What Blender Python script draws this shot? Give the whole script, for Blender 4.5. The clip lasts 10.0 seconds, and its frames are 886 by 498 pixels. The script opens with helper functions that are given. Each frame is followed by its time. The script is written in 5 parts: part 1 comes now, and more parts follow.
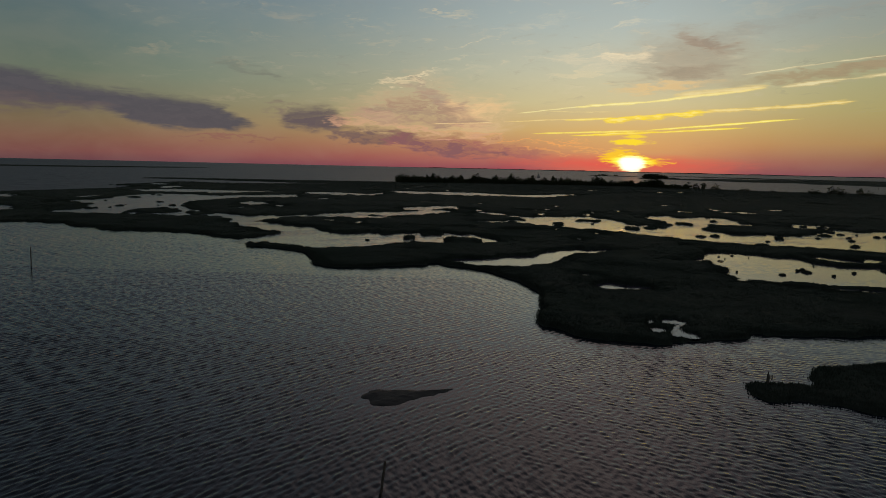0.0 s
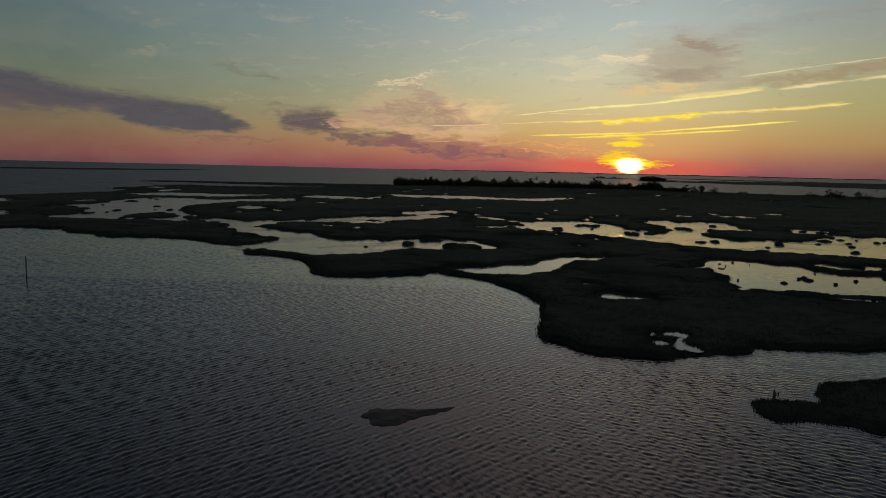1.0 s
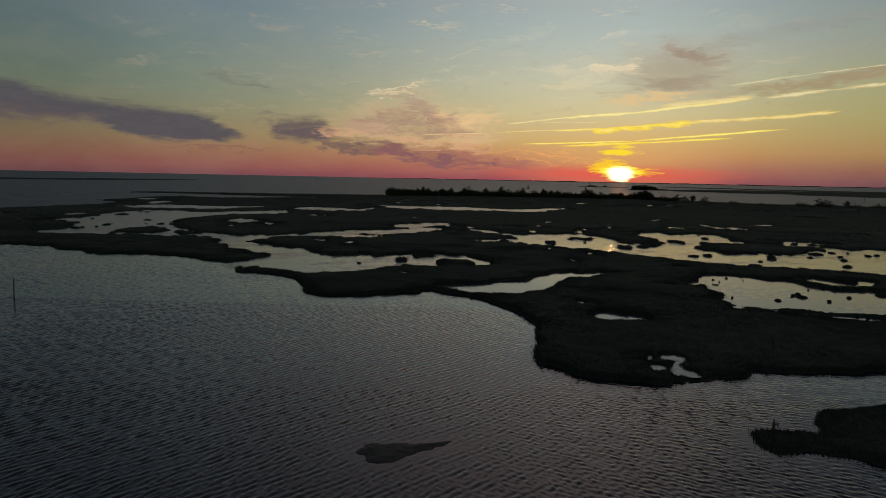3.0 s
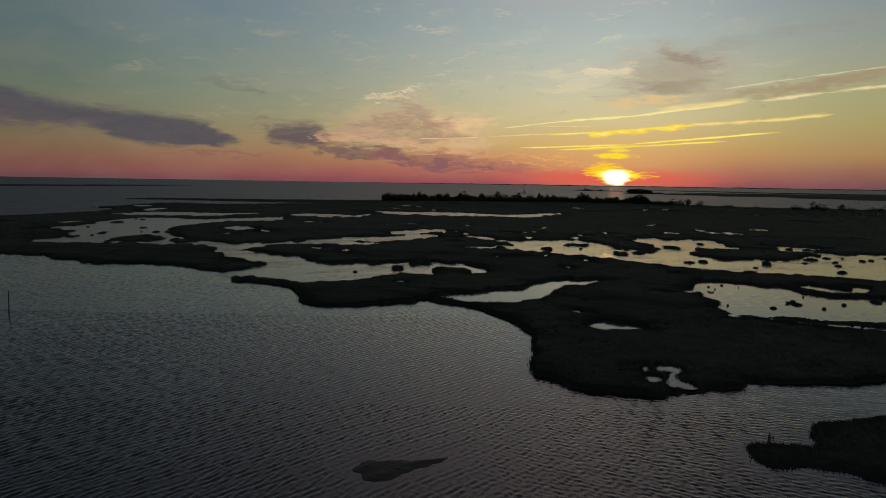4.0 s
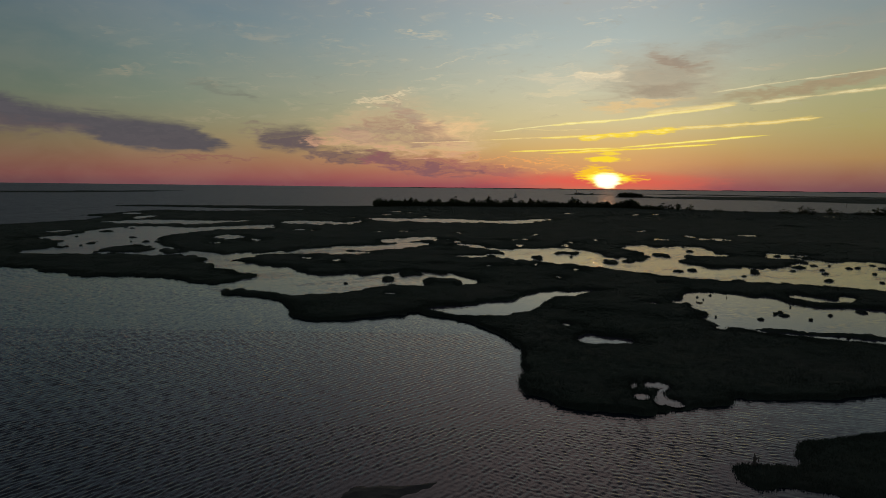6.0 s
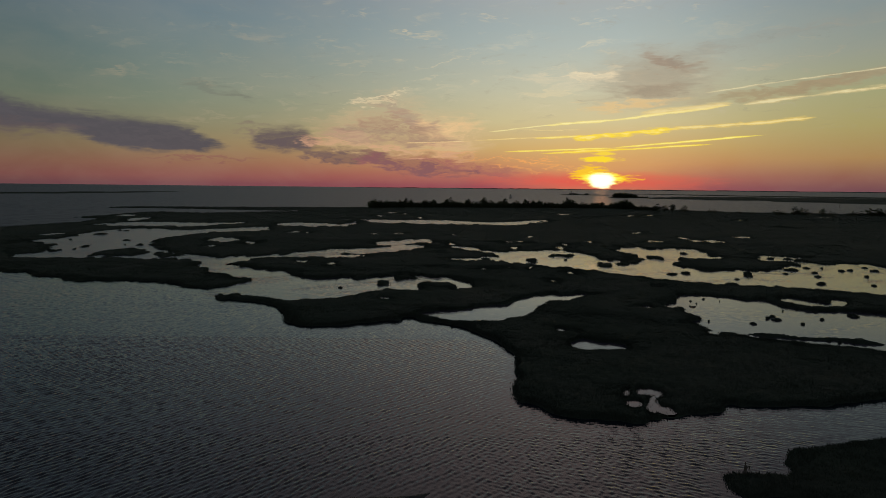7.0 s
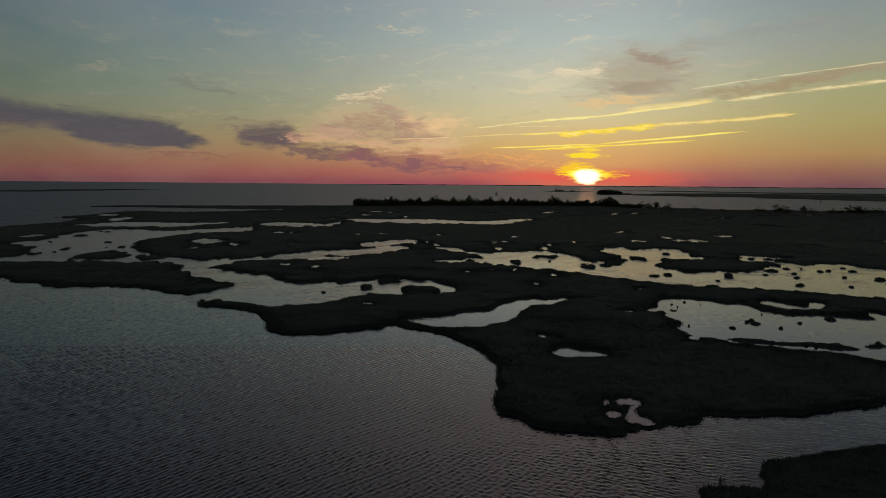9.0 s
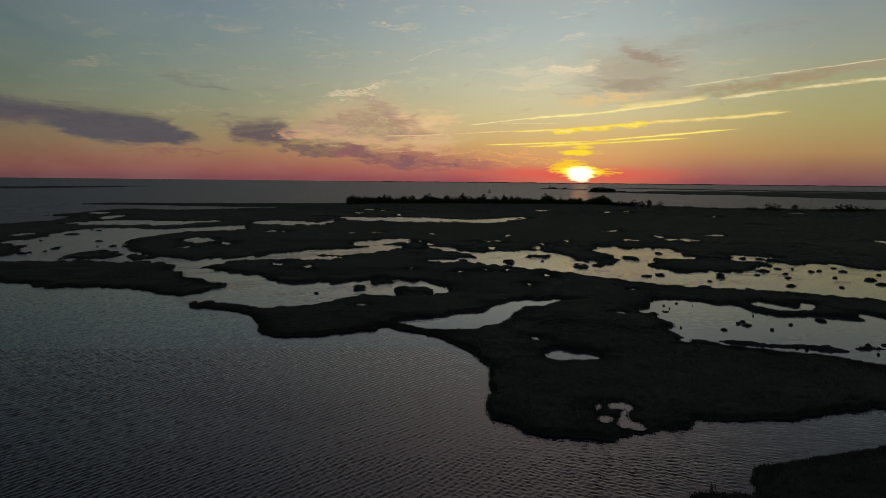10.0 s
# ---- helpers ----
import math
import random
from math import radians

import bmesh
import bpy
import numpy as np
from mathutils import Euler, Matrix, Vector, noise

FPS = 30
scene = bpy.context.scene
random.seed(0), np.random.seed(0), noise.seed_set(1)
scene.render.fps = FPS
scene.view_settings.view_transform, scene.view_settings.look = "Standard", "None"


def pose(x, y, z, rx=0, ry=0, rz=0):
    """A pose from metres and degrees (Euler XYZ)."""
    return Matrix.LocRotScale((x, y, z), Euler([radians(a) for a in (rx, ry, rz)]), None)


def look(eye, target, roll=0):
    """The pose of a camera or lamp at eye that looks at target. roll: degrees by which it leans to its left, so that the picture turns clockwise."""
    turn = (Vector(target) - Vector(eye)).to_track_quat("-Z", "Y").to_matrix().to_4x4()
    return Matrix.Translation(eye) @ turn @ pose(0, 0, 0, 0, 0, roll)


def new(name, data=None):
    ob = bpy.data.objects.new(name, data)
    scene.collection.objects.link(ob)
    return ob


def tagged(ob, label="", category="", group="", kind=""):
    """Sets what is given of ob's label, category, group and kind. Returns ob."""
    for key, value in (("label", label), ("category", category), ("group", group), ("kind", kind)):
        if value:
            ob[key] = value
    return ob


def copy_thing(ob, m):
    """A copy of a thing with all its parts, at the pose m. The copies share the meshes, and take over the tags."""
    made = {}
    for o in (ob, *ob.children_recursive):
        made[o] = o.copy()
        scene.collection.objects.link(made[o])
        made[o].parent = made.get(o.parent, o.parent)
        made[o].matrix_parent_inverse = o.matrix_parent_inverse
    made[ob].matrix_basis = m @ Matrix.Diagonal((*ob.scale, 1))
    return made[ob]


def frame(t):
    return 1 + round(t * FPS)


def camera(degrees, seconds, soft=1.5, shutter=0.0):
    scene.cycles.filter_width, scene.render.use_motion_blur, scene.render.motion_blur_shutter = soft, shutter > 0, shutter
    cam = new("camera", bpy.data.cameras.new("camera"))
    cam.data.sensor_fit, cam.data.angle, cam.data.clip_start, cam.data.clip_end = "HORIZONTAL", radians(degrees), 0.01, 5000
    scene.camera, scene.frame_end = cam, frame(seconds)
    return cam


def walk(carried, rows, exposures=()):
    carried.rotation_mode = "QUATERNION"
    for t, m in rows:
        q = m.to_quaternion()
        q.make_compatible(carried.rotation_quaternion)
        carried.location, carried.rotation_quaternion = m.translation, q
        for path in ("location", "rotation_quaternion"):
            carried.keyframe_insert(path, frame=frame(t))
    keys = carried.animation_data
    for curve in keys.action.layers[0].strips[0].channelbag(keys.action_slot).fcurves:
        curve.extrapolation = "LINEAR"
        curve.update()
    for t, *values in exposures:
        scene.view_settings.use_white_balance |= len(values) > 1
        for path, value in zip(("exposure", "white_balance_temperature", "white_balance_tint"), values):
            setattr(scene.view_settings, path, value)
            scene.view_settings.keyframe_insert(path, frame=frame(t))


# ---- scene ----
cam = camera(69.7, 10.0, soft=0.8)
PATH = [
    (0, (0.277, 0.593, 20.886), (0.189, 2.574, 20.629), 1.3),
    (0.5, (0.028, 1.224, 21.508), (-0.057, 3.206, 21.253), 1.3),
    (1, (-0.095, 1.762, 22.05), (-0.177, 3.745, 21.799), 1.3),
    (1.5, (-0.327, 2.155, 22.538), (-0.402, 4.139, 22.292), 1.3),
    (2, (-0.455, 2.51, 23.068), (-0.526, 4.494, 22.828), 1.3),
    (2.5, (-0.556, 2.734, 23.499), (-0.62, 4.72, 23.267), 1.3),
    (4, (-0.476, 2.746, 25.172), (-0.523, 4.735, 24.961), 0.9),
    (4.5, (-0.387, 2.664, 25.656), (-0.429, 4.653, 25.45), 0.9),
    (5, (-0.348, 2.592, 26.214), (-0.382, 4.581, 26.011), 0.8),
    (5.5, (-0.182, 2.636, 26.713), (-0.21, 4.625, 26.513), 0.7),
    (7, (0.12, 2.352, 28.358), (0.113, 4.342, 28.16), 0.6),
    (7.5, (0.468, 2.322, 28.916), (0.468, 4.312, 28.716), 0.5),
    (8, (0.639, 2.322, 29.401), (0.648, 4.311, 29.199), 0.5),
    (8.5, (0.718, 2.356, 29.953), (0.742, 4.345, 29.747), 0.5),
    (9, (0.916, 2.415, 30.501), (0.952, 4.404, 30.292), 0.5),
    (9.5, (0.978, 2.485, 31.024), (1.027, 4.473, 30.811), 0.6),
    (10, (0.975, 2.598, 31.548), (1.032, 4.585, 31.33), 0.6),
]
walk(cam, [(t, look(eye, target, roll)) for t, eye, target, roll in PATH])


# ---- world, sun, exposure ----
def srgb(r, g, b):
    """A colour given as 0 to 255 on a screen, as linear light."""
    f = lambda c: c / 12.92 if c <= 0.04045 else ((c + 0.055) / 1.055) ** 2.4
    return (f(r / 255), f(g / 255), f(b / 255), 1.0)


SUN_AZ, SUN_EL = 13.7, 0.65      # degrees, clockwise from +y, and above the horizon

world = bpy.data.worlds.new("sunset_sky")
scene.world = world
world.use_nodes = True
wt = world.node_tree
wt.nodes.clear()


class Nodes:
    """Small helpers to write node trees as sums."""

    def __init__(self, tree):
        self.tree = tree

    def put(self, kind, **props):
        n = self.tree.nodes.new(kind)
        for key, value in props.items():
            setattr(n, key, value)
        return n

    def wire(self, socket, value):
        if isinstance(value, bpy.types.NodeSocket):
            self.tree.links.new(value, socket)
        else:
            socket.default_value = value

    def m(self, op, a, b=0.0, c=0.0):
        n = self.put("ShaderNodeMath", operation=op)
        for s, v in zip(n.inputs, (a, b, c)):
            self.wire(s, v)
        return n.outputs[0]

    def ramp(self, value, lo, hi, a=0.0, b=1.0, smooth=True):
        n = self.put("ShaderNodeMapRange", interpolation_type="SMOOTHSTEP" if smooth else "LINEAR")
        for s, v in zip(n.inputs, (value, lo, hi, a, b)):
            self.wire(s, v)
        return n.outputs[0]

    def colours(self, value, stops):
        n = self.put("ShaderNodeValToRGB")
        n.color_ramp.interpolation = "EASE" if len(stops) < 4 else "LINEAR"
        el = n.color_ramp.elements
        while len(el) < len(stops):
            el.new(0.5)
        for e, (p, c) in zip(el, stops):
            e.position, e.color = p, c
        self.wire(n.inputs[0], value)
        return n.outputs[0]

    def mix(self, fac, a, b, how="MIX"):
        n = self.put("ShaderNodeMix", data_type="RGBA", blend_type=how)
        self.wire(n.inputs[0], fac)
        self.wire(n.inputs[6], a)
        self.wire(n.inputs[7], b)
        return n.outputs[2]

    def noise(self, vec, scale, detail=4.0, rough=0.55, warp=0.0):
        n = self.put("ShaderNodeTexNoise")
        self.wire(n.inputs["Vector"], vec)
        n.inputs["Scale"].default_value = scale
        n.inputs["Detail"].default_value = detail
        n.inputs["Roughness"].default_value = rough
        n.inputs["Distortion"].default_value = warp
        return n.outputs[0]

    def vec(self, x, y, z=0.0):
        n = self.put("ShaderNodeCombineXYZ")
        for s, v in zip(n.inputs, (x, y, z)):
            self.wire(s, v)
        return n.outputs[0]


W = Nodes(wt)
sky_dir = W.put("ShaderNodeTexCoord").outputs["Generated"]
sep = W.put("ShaderNodeSeparateXYZ")
W.wire(sep.inputs[0], sky_dir)
az = W.m("MULTIPLY", W.m("ARCTAN2", sep.outputs[0], sep.outputs[1]), 57.29578)
el = W.m("MULTIPLY", W.m("ARCSINE", sep.outputs[2]), 57.29578)


def field(x, y, seed, scale, detail=5.0, rough=0.58, warp=0.0):
    """Noise over the sky, from -0.5 to 0.5, and its second channel."""
    n = W.put("ShaderNodeTexNoise")
    W.wire(n.inputs["Vector"], W.vec(W.m("MULTIPLY", az, x), W.m("MULTIPLY", el, y), seed))
    for key, value in (("Scale", scale), ("Detail", detail), ("Roughness", rough), ("Distortion", warp)):
        n.inputs[key].default_value = value
    parts = W.put("ShaderNodeSeparateColor")
    W.wire(parts.inputs[0], n.outputs["Color"])
    return W.m("SUBTRACT", parts.outputs[0], 0.5), W.m("SUBTRACT", parts.outputs[1], 0.5)


big_a, big_e = field(0.10, 0.22, 3.0, 2.0, 4, 0.55, 0.4)
mid_a, mid_e = field(0.13, 0.42, 9.0, 3.6, 3, 0.5, 0.6)
fine_a, fine_e = field(0.13, 0.80, 15.0, 7.0, 3, 0.5, 0.6)
# the places of the sky, bent so that clouds curl: a little, and strongly
az_s = W.m("ADD", az, W.m("ADD", W.m("MULTIPLY", mid_a, 2.4), W.m("MULTIPLY", fine_a, 1.0)))
el_s = W.m("ADD", el, W.m("ADD", W.m("MULTIPLY", mid_e, 1.0), W.m("MULTIPLY", fine_e, 0.4)))
az_t = W.m("ADD", az, W.m("ADD", W.m("MULTIPLY", big_a, 4.0), W.m("ADD", W.m("MULTIPLY", mid_a, 5.0), W.m("MULTIPLY", fine_a, 2.2))))
el_t = W.m("ADD", el, W.m("ADD", W.m("MULTIPLY", big_e, 1.6), W.m("ADD", W.m("MULTIPLY", mid_e, 1.8), W.m("MULTIPLY", fine_e, 0.7))))
# thin wisps that lean with the high wind
wisp = W.noise(W.vec(W.m("MULTIPLY", az_t, 0.07), W.m("SUBTRACT", W.m("MULTIPLY", el_t, 0.62), W.m("MULTIPLY", az_t, 0.075))), 2.6, 4, 0.55, 0.8)
curl = W.noise(W.vec(W.m("MULTIPLY", az_t, 0.10), W.m("ADD", W.m("MULTIPLY", el_t, 0.36), W.m("MULTIPLY", az_t, 0.03)), 5.0), 3.4, 4, 0.52, 1.2)

# the clear sky: one ramp well away from the sun, one above it
el_01 = W.m("DIVIDE", W.m("MAXIMUM", el, 0.0), 20.0)
away = W.colours(el_01, [(0.0, srgb(112, 70, 76)), (0.03, srgb(130, 80, 77)), (0.08, srgb(135, 95, 79)), (0.14, srgb(131, 110, 85)), (0.22, srgb(121, 118, 94)),
                         (0.34, srgb(107, 121, 106)), (0.5, srgb(99, 118, 116)), (0.68, srgb(95, 115, 124)), (1.0, srgb(84, 105, 124))])
over = W.colours(el_01, [(0.0, srgb(160, 78, 86)), (0.04, srgb(186, 106, 92)), (0.1, srgb(206, 146, 98)), (0.17, srgb(214, 176, 112)), (0.28, srgb(212, 196, 148)),
                         (0.42, srgb(200, 197, 170)), (0.6, srgb(176, 186, 180)), (0.8, srgb(156, 169, 172)), (1.0, srgb(160, 158, 156))])
right = W.colours(el_01, [(0.0, srgb(112, 76, 80)), (0.05, srgb(136, 94, 80)), (0.12, srgb(164, 130, 84)), (0.24, srgb(163, 152, 98)),
                          (0.36, srgb(158, 157, 114)), (0.52, srgb(143, 149, 136)), (0.72, srgb(124, 139, 143)), (1.0, srgb(98, 116, 124))])
side = W.m("SUBTRACT", az, SUN_AZ)
west = W.mix(W.ramp(side, -4.0, 8.0), away, right)
near_sun = W.m("EXPONENT", W.m("MULTIPLY", W.m("POWER", W.m("DIVIDE", W.m("ABSOLUTE", side), W.ramp(side, -2.0, 2.0, 25.0, 12.5)), 2.0), -1.0))
low = W.mix(near_sun, west, over)
# higher up and behind the sky turns to a dull blue dusk
nish = W.put("ShaderNodeTexSky", sky_type="NISHITA", sun_disc=False, sun_elevation=radians(SUN_EL), sun_rotation=radians(SUN_AZ))
dusk = W.mix(0.12, W.mix(near_sun, (0.041, 0.060, 0.098, 1.0), (0.50, 0.378, 0.372, 1.0)), nish.outputs[0])
high = W.mix(0.12, W.mix(near_sun, (0.014, 0.021, 0.034, 1.0), (0.133, 0.102, 0.112, 1.0)), nish.outputs[0])
low = W.mix(W.ramp(el, 13.0, 26.0), low, W.mix(W.ramp(el, 22.0, 44.0), dusk, high))
low = W.mix(W.ramp(W.m("ABSOLUTE", side), 50.0, 130.0, 0.0, 0.75), low, (0.074, 0.090, 0.122, 1.0))
low = W.mix(W.ramp(az, -22.0, -36.0, 0.0, 0.22), low, (0.0, 0.0, 0.0, 1.0))
# faint unevenness and thin veils over the whole
low = W.mix(W.ramp(big_e, -0.22, 0.22, 0.0, 0.07), low, srgb(186, 168, 140))
veil = W.m("MULTIPLY", W.ramp(mid_a, -0.05, 0.25), W.m("MULTIPLY", W.ramp(el, 3.0, 7.0), W.ramp(W.m("ABSOLUTE", W.m("SUBTRACT", az, 4.0)), 44.0, 16.0)))
low = W.mix(W.m("MULTIPLY", veil, W.ramp(wisp, 0.50, 0.70, 0.0, 0.5)), low, W.mix(near_sun, srgb(158, 150, 130), srgb(224, 208, 174)))
low = W.mix(W.m("MULTIPLY", veil, W.ramp(wisp, 0.46, 0.32, 0.0, 0.35)), low, W.mix(near_sun, srgb(106, 112, 108), srgb(168, 156, 136)))


def lay(mask, colour):
    """Lay a cloud over the sky, its colour a little uneven."""
    global low
    low = W.mix(mask, low, W.mix(W.ramp(curl, 0.35, 0.65, 0.0, 0.25), colour, W.mix(1.0, colour, (1.5, 1.4, 1.3, 1), "MULTIPLY")))


def bank(profile, colour, cover, soft_top, soft_base, torn=False, grain=0.0):
    """A cloud between a top and a base line that are given along the azimuth in degrees."""
    a0, a1 = profile[0][0], profile[-1][0]
    u, v = (az_t, el_t) if torn else (az_s, el_s)
    n = W.put("ShaderNodeValToRGB")
    stops = n.color_ramp.elements
    while len(stops) < len(profile):
        stops.new(0.5)
    for e, (p, top, base) in zip(stops, profile):
        e.position, e.color = (p - a0) / (a1 - a0), (top / 16, base / 16, 0, 1)
    W.wire(n.inputs[0], W.m("DIVIDE", W.m("SUBTRACT", u, a0), a1 - a0))
    lines = W.put("ShaderNodeSeparateColor")
    W.wire(lines.inputs[0], n.outputs[0])
    under = W.ramp(W.m("SUBTRACT", W.m("MULTIPLY", lines.outputs[0], 16.0), v), -0.3 * soft_top, 0.7 * soft_top)
    above = W.ramp(W.m("SUBTRACT", v, W.m("MULTIPLY", lines.outputs[1], 16.0)), -0.3 * soft_base, 0.7 * soft_base)
    mask = W.m("MULTIPLY", W.m("MULTIPLY", under, above), W.m("MULTIPLY", W.ramp(u, a0, a0 + 1.2), W.ramp(u, a1, a1 - 1.2)))
    if grain:
        mask = W.m("MULTIPLY", mask, W.ramp(curl, 0.34, 0.62, 1.0 - grain, 1.0))
    lay(W.m("MULTIPLY", mask, cover), colour)


def grouped(name, sockets, build):
    """A node group with those inputs, built once; it gives back a function that adds one use of it to the sky."""
    tree = bpy.data.node_groups.new(name, "ShaderNodeTree")
    for key, kind in sockets:
        tree.interface.new_socket(key, in_out="INPUT", socket_type=kind)
    tree.interface.new_socket("Sky", in_out="OUTPUT", socket_type="NodeSocketColor")
    g = Nodes(tree)
    ins = g.put("NodeGroupInput").outputs
    g.wire(g.put("NodeGroupOutput").inputs[0], build(g, *[ins[k] for k in range(len(sockets))]))

    def use(*values):
        n = W.put("ShaderNodeGroup", node_tree=tree)
        for socket, value in zip(n.inputs, values):
            W.wire(socket, value)
        return n.outputs[0]
    return use


def puff_nodes(g, sky, u, v, wisps, curls, colour, a0, e0, rx, ry, slope, cover, outer, inner, least):
    du = g.m("SUBTRACT", u, a0)
    dv = g.m("SUBTRACT", g.m("SUBTRACT", v, e0), g.m("MULTIPLY", du, slope))
    d = g.m("SQRT", g.m("ADD", g.m("POWER", g.m("DIVIDE", du, rx), 2.0), g.m("POWER", g.m("DIVIDE", dv, ry), 2.0)))
    mask = g.m("MULTIPLY", g.ramp(d, outer, inner, 0.0, cover), g.ramp(wisps, 0.40, 0.60, least, 1.0))
    return g.mix(mask, sky, g.mix(g.ramp(curls, 0.35, 0.65, 0.0, 0.25), colour, g.mix(1.0, colour, (1.5, 1.4, 1.3, 1), "MULTIPLY")))


def trail_nodes(g, sky, a, e, bend, breaks, colour, mid_az, mid_el, rx, slope, half, cover, frayed):
    du = g.m("SUBTRACT", a, mid_az)
    dv = g.m("ADD", g.m("SUBTRACT", g.m("SUBTRACT", e, mid_el), g.m("MULTIPLY", du, slope)), g.m("MULTIPLY", bend, frayed))
    d = g.m("ADD", g.m("POWER", g.m("ABSOLUTE", g.m("DIVIDE", du, rx)), 6.0), g.m("ABSOLUTE", g.m("DIVIDE", dv, half)))
    d = g.m("ADD", d, g.m("MULTIPLY", breaks, frayed))
    sky = g.mix(g.ramp(d, 1.3, 0.15, 0.0, cover), sky, colour)
    return g.mix(g.m("MULTIPLY", g.ramp(d, 0.55, -0.1, 0.0, 0.7), cover), sky, g.mix(0.5, colour, srgb(255, 250, 205)))


COL, NUM = "NodeSocketColor", "NodeSocketFloat"
put_puff = grouped("cloud_puff", [("Sky", COL)] + [(k, NUM) for k in ("U", "V", "Wisps", "Curls")] + [("Colour", COL)]
                   + [(k, NUM) for k in ("Azimuth", "Elevation", "Half Width", "Half Height", "Slope", "Cover", "Outer", "Inner", "Least")], puff_nodes)
put_trail = grouped("vapour_trail", [("Sky", COL)] + [(k, NUM) for k in ("Azimuth", "Elevation", "Bend", "Breaks")] + [("Colour", COL)]
                    + [(k, NUM) for k in ("Middle Azimuth", "Middle Elevation", "Half Length", "Slope", "Half Width", "Cover", "Frayed")], trail_nodes)
trail_bend = W.m("ADD", W.m("MULTIPLY", mid_e, 0.16), W.m("MULTIPLY", fine_e, 0.10))
trail_breaks = W.m("ADD", W.m("MULTIPLY", mid_a, 1.6), W.m("MULTIPLY", fine_a, 1.2))


def puff(a0, e0, rx, ry, slope, colour, cover, soft, grain=0.0):
    """A soft torn patch round a place of the sky; the grain breaks it into wisps."""
    global low
    low = put_puff(low, az_t, el_t, wisp, curl, colour, a0, e0, rx, ry, slope, cover, 1.0 + soft * 0.5, 1.0 - soft * 0.7, 1.0 - grain)


def trail(points, half, colour, cover, frayed=1.0):
    """A vapour trail or a long thin streak through a few places of the sky."""
    global low
    for (a0, e0), (a1, e1) in zip(points, points[1:]):
        low = put_trail(low, az, el, trail_bend, trail_breaks, colour, (a0 + a1) / 2, (e0 + e1) / 2, (a1 - a0) / 2 + 0.35, (e1 - e0) / (a1 - a0), half, cover, frayed)


# thin high cloud above and to the right of the sun
puff(17.8, 9.0, 4.8, 2.4, 0.0, srgb(164, 151, 130), 0.68, 1.1)
puff(18.6, 10.4, 2.4, 0.55, -0.25, srgb(148, 124, 106), 0.6, 1.0)
puff(17.6, 8.2, 2.8, 0.55, 0.10, srgb(150, 132, 112), 0.45, 1.0)
puff(15.8, 6.95, 3.4, 0.36, 0.05, srgb(226, 190, 132), 0.65, 1.0)
puff(27.5, 7.65, 6.0, 0.5, 0.10, srgb(158, 138, 108), 0.7, 0.9)
puff(33.0, 8.3, 5.0, 0.45, 0.10, srgb(158, 142, 114), 0.6, 0.9)
puff(26.0, 11.6, 8.0, 0.5, 0.12, srgb(150, 146, 136), 0.4, 1.0, 0.6)
bank([(4.4, 9.6, 9.4), (7.0, 9.6, 9.0), (9.5, 9.6, 8.4), (12.0, 10.0, 8.2), (14.0, 10.3, 8.5), (15.4, 10.0, 9.2)], srgb(226, 208, 174), 0.62, 0.7, 1.0, True, 0.7)
puff(12.6, 9.5, 1.8, 0.34, 0.06, srgb(240, 222, 184), 0.75, 0.9, 0.4)
puff(8.4, 8.1, 2.0, 0.22, 0.05, srgb(220, 204, 166), 0.6, 1.0, 0.5)
for a0, e0, rx, ry, slope, cover in ((13.2, 12.1, 2.0, 0.22, 0.08, 0.55), (-0.4, 10.8, 1.9, 0.13, 0.32, 0.7), (-9.0, 10.4, 1.6, 0.13, 0.12, 0.45), (-2.2, 12.8, 1.5, 0.12, 0.10, 0.5),
                                     (0.4, 8.4, 1.0, 0.18, 0.05, 0.6), (-1.8, 9.3, 0.6, 0.10, 0.1, 0.5), (26.0, 9.6, 1.6, 0.15, 0.08, 0.65), (29.4, 10.2, 1.5, 0.08, 0.12, 0.5),
                                     (22.8, 12.6, 2.0, 0.3, 0.10, 0.4), (-17.4, 12.3, 2.2, 0.3, 0.1, 0.35), (-26.8, 8.6, 1.9, 0.24, 0.02, 0.45), (-19.4, 8.3, 0.9, 0.12, 0.05, 0.5),
                                     (5.0, 12.2, 2.4, 0.35, 0.15, 0.35), (-12.0, 6.9, 1.6, 0.16, 0.05, 0.4), (-20.2, 5.6, 1.6, 0.14, 0.0, 0.4), (-22.4, 5.15, 1.7, 0.18, -0.05, 0.5)):
    puff(a0, e0, rx, ry, slope, W.mix(near_sun, srgb(168, 150, 124), srgb(230, 214, 178)), 0.6 * cover, 1.5, 0.8)
puff(-19.0, 7.7, 2.6, 0.45, -0.22, srgb(112, 112, 102), 0.55, 1.0, 0.5)

# the fan of torn cloud to the left of the sun: warm veil, shaded curls, lit edges
bank([(-13.0, 4.6, 4.0), (-10.0, 5.4, 3.2), (-7.5, 7.2, 2.6), (-5.0, 8.3, 2.5), (-3.0, 8.0, 2.6), (0.0, 6.4, 2.6), (2.4, 5.6, 3.2), (5.0, 4.4, 3.8)], srgb(212, 182, 142), 0.58, 3.6, 1.2, True, 0.35)
bank([(-12.0, 4.6, 3.8), (-9.0, 5.2, 3.4), (-6.0, 6.6, 3.2), (-4.0, 7.2, 3.4), (-1.5, 5.8, 3.6), (0.5, 4.6, 3.8)], srgb(158, 130, 110), 0.9, 1.8, 1.2, True, 0.9)
puff(-7.0, 4.6, 3.4, 0.34, 0.05, srgb(150, 122, 112), 0.6, 1.1, 0.5)
puff(-2.6, 3.9, 3.2, 0.30, -0.04, srgb(156, 124, 112), 0.6, 1.1, 0.5)
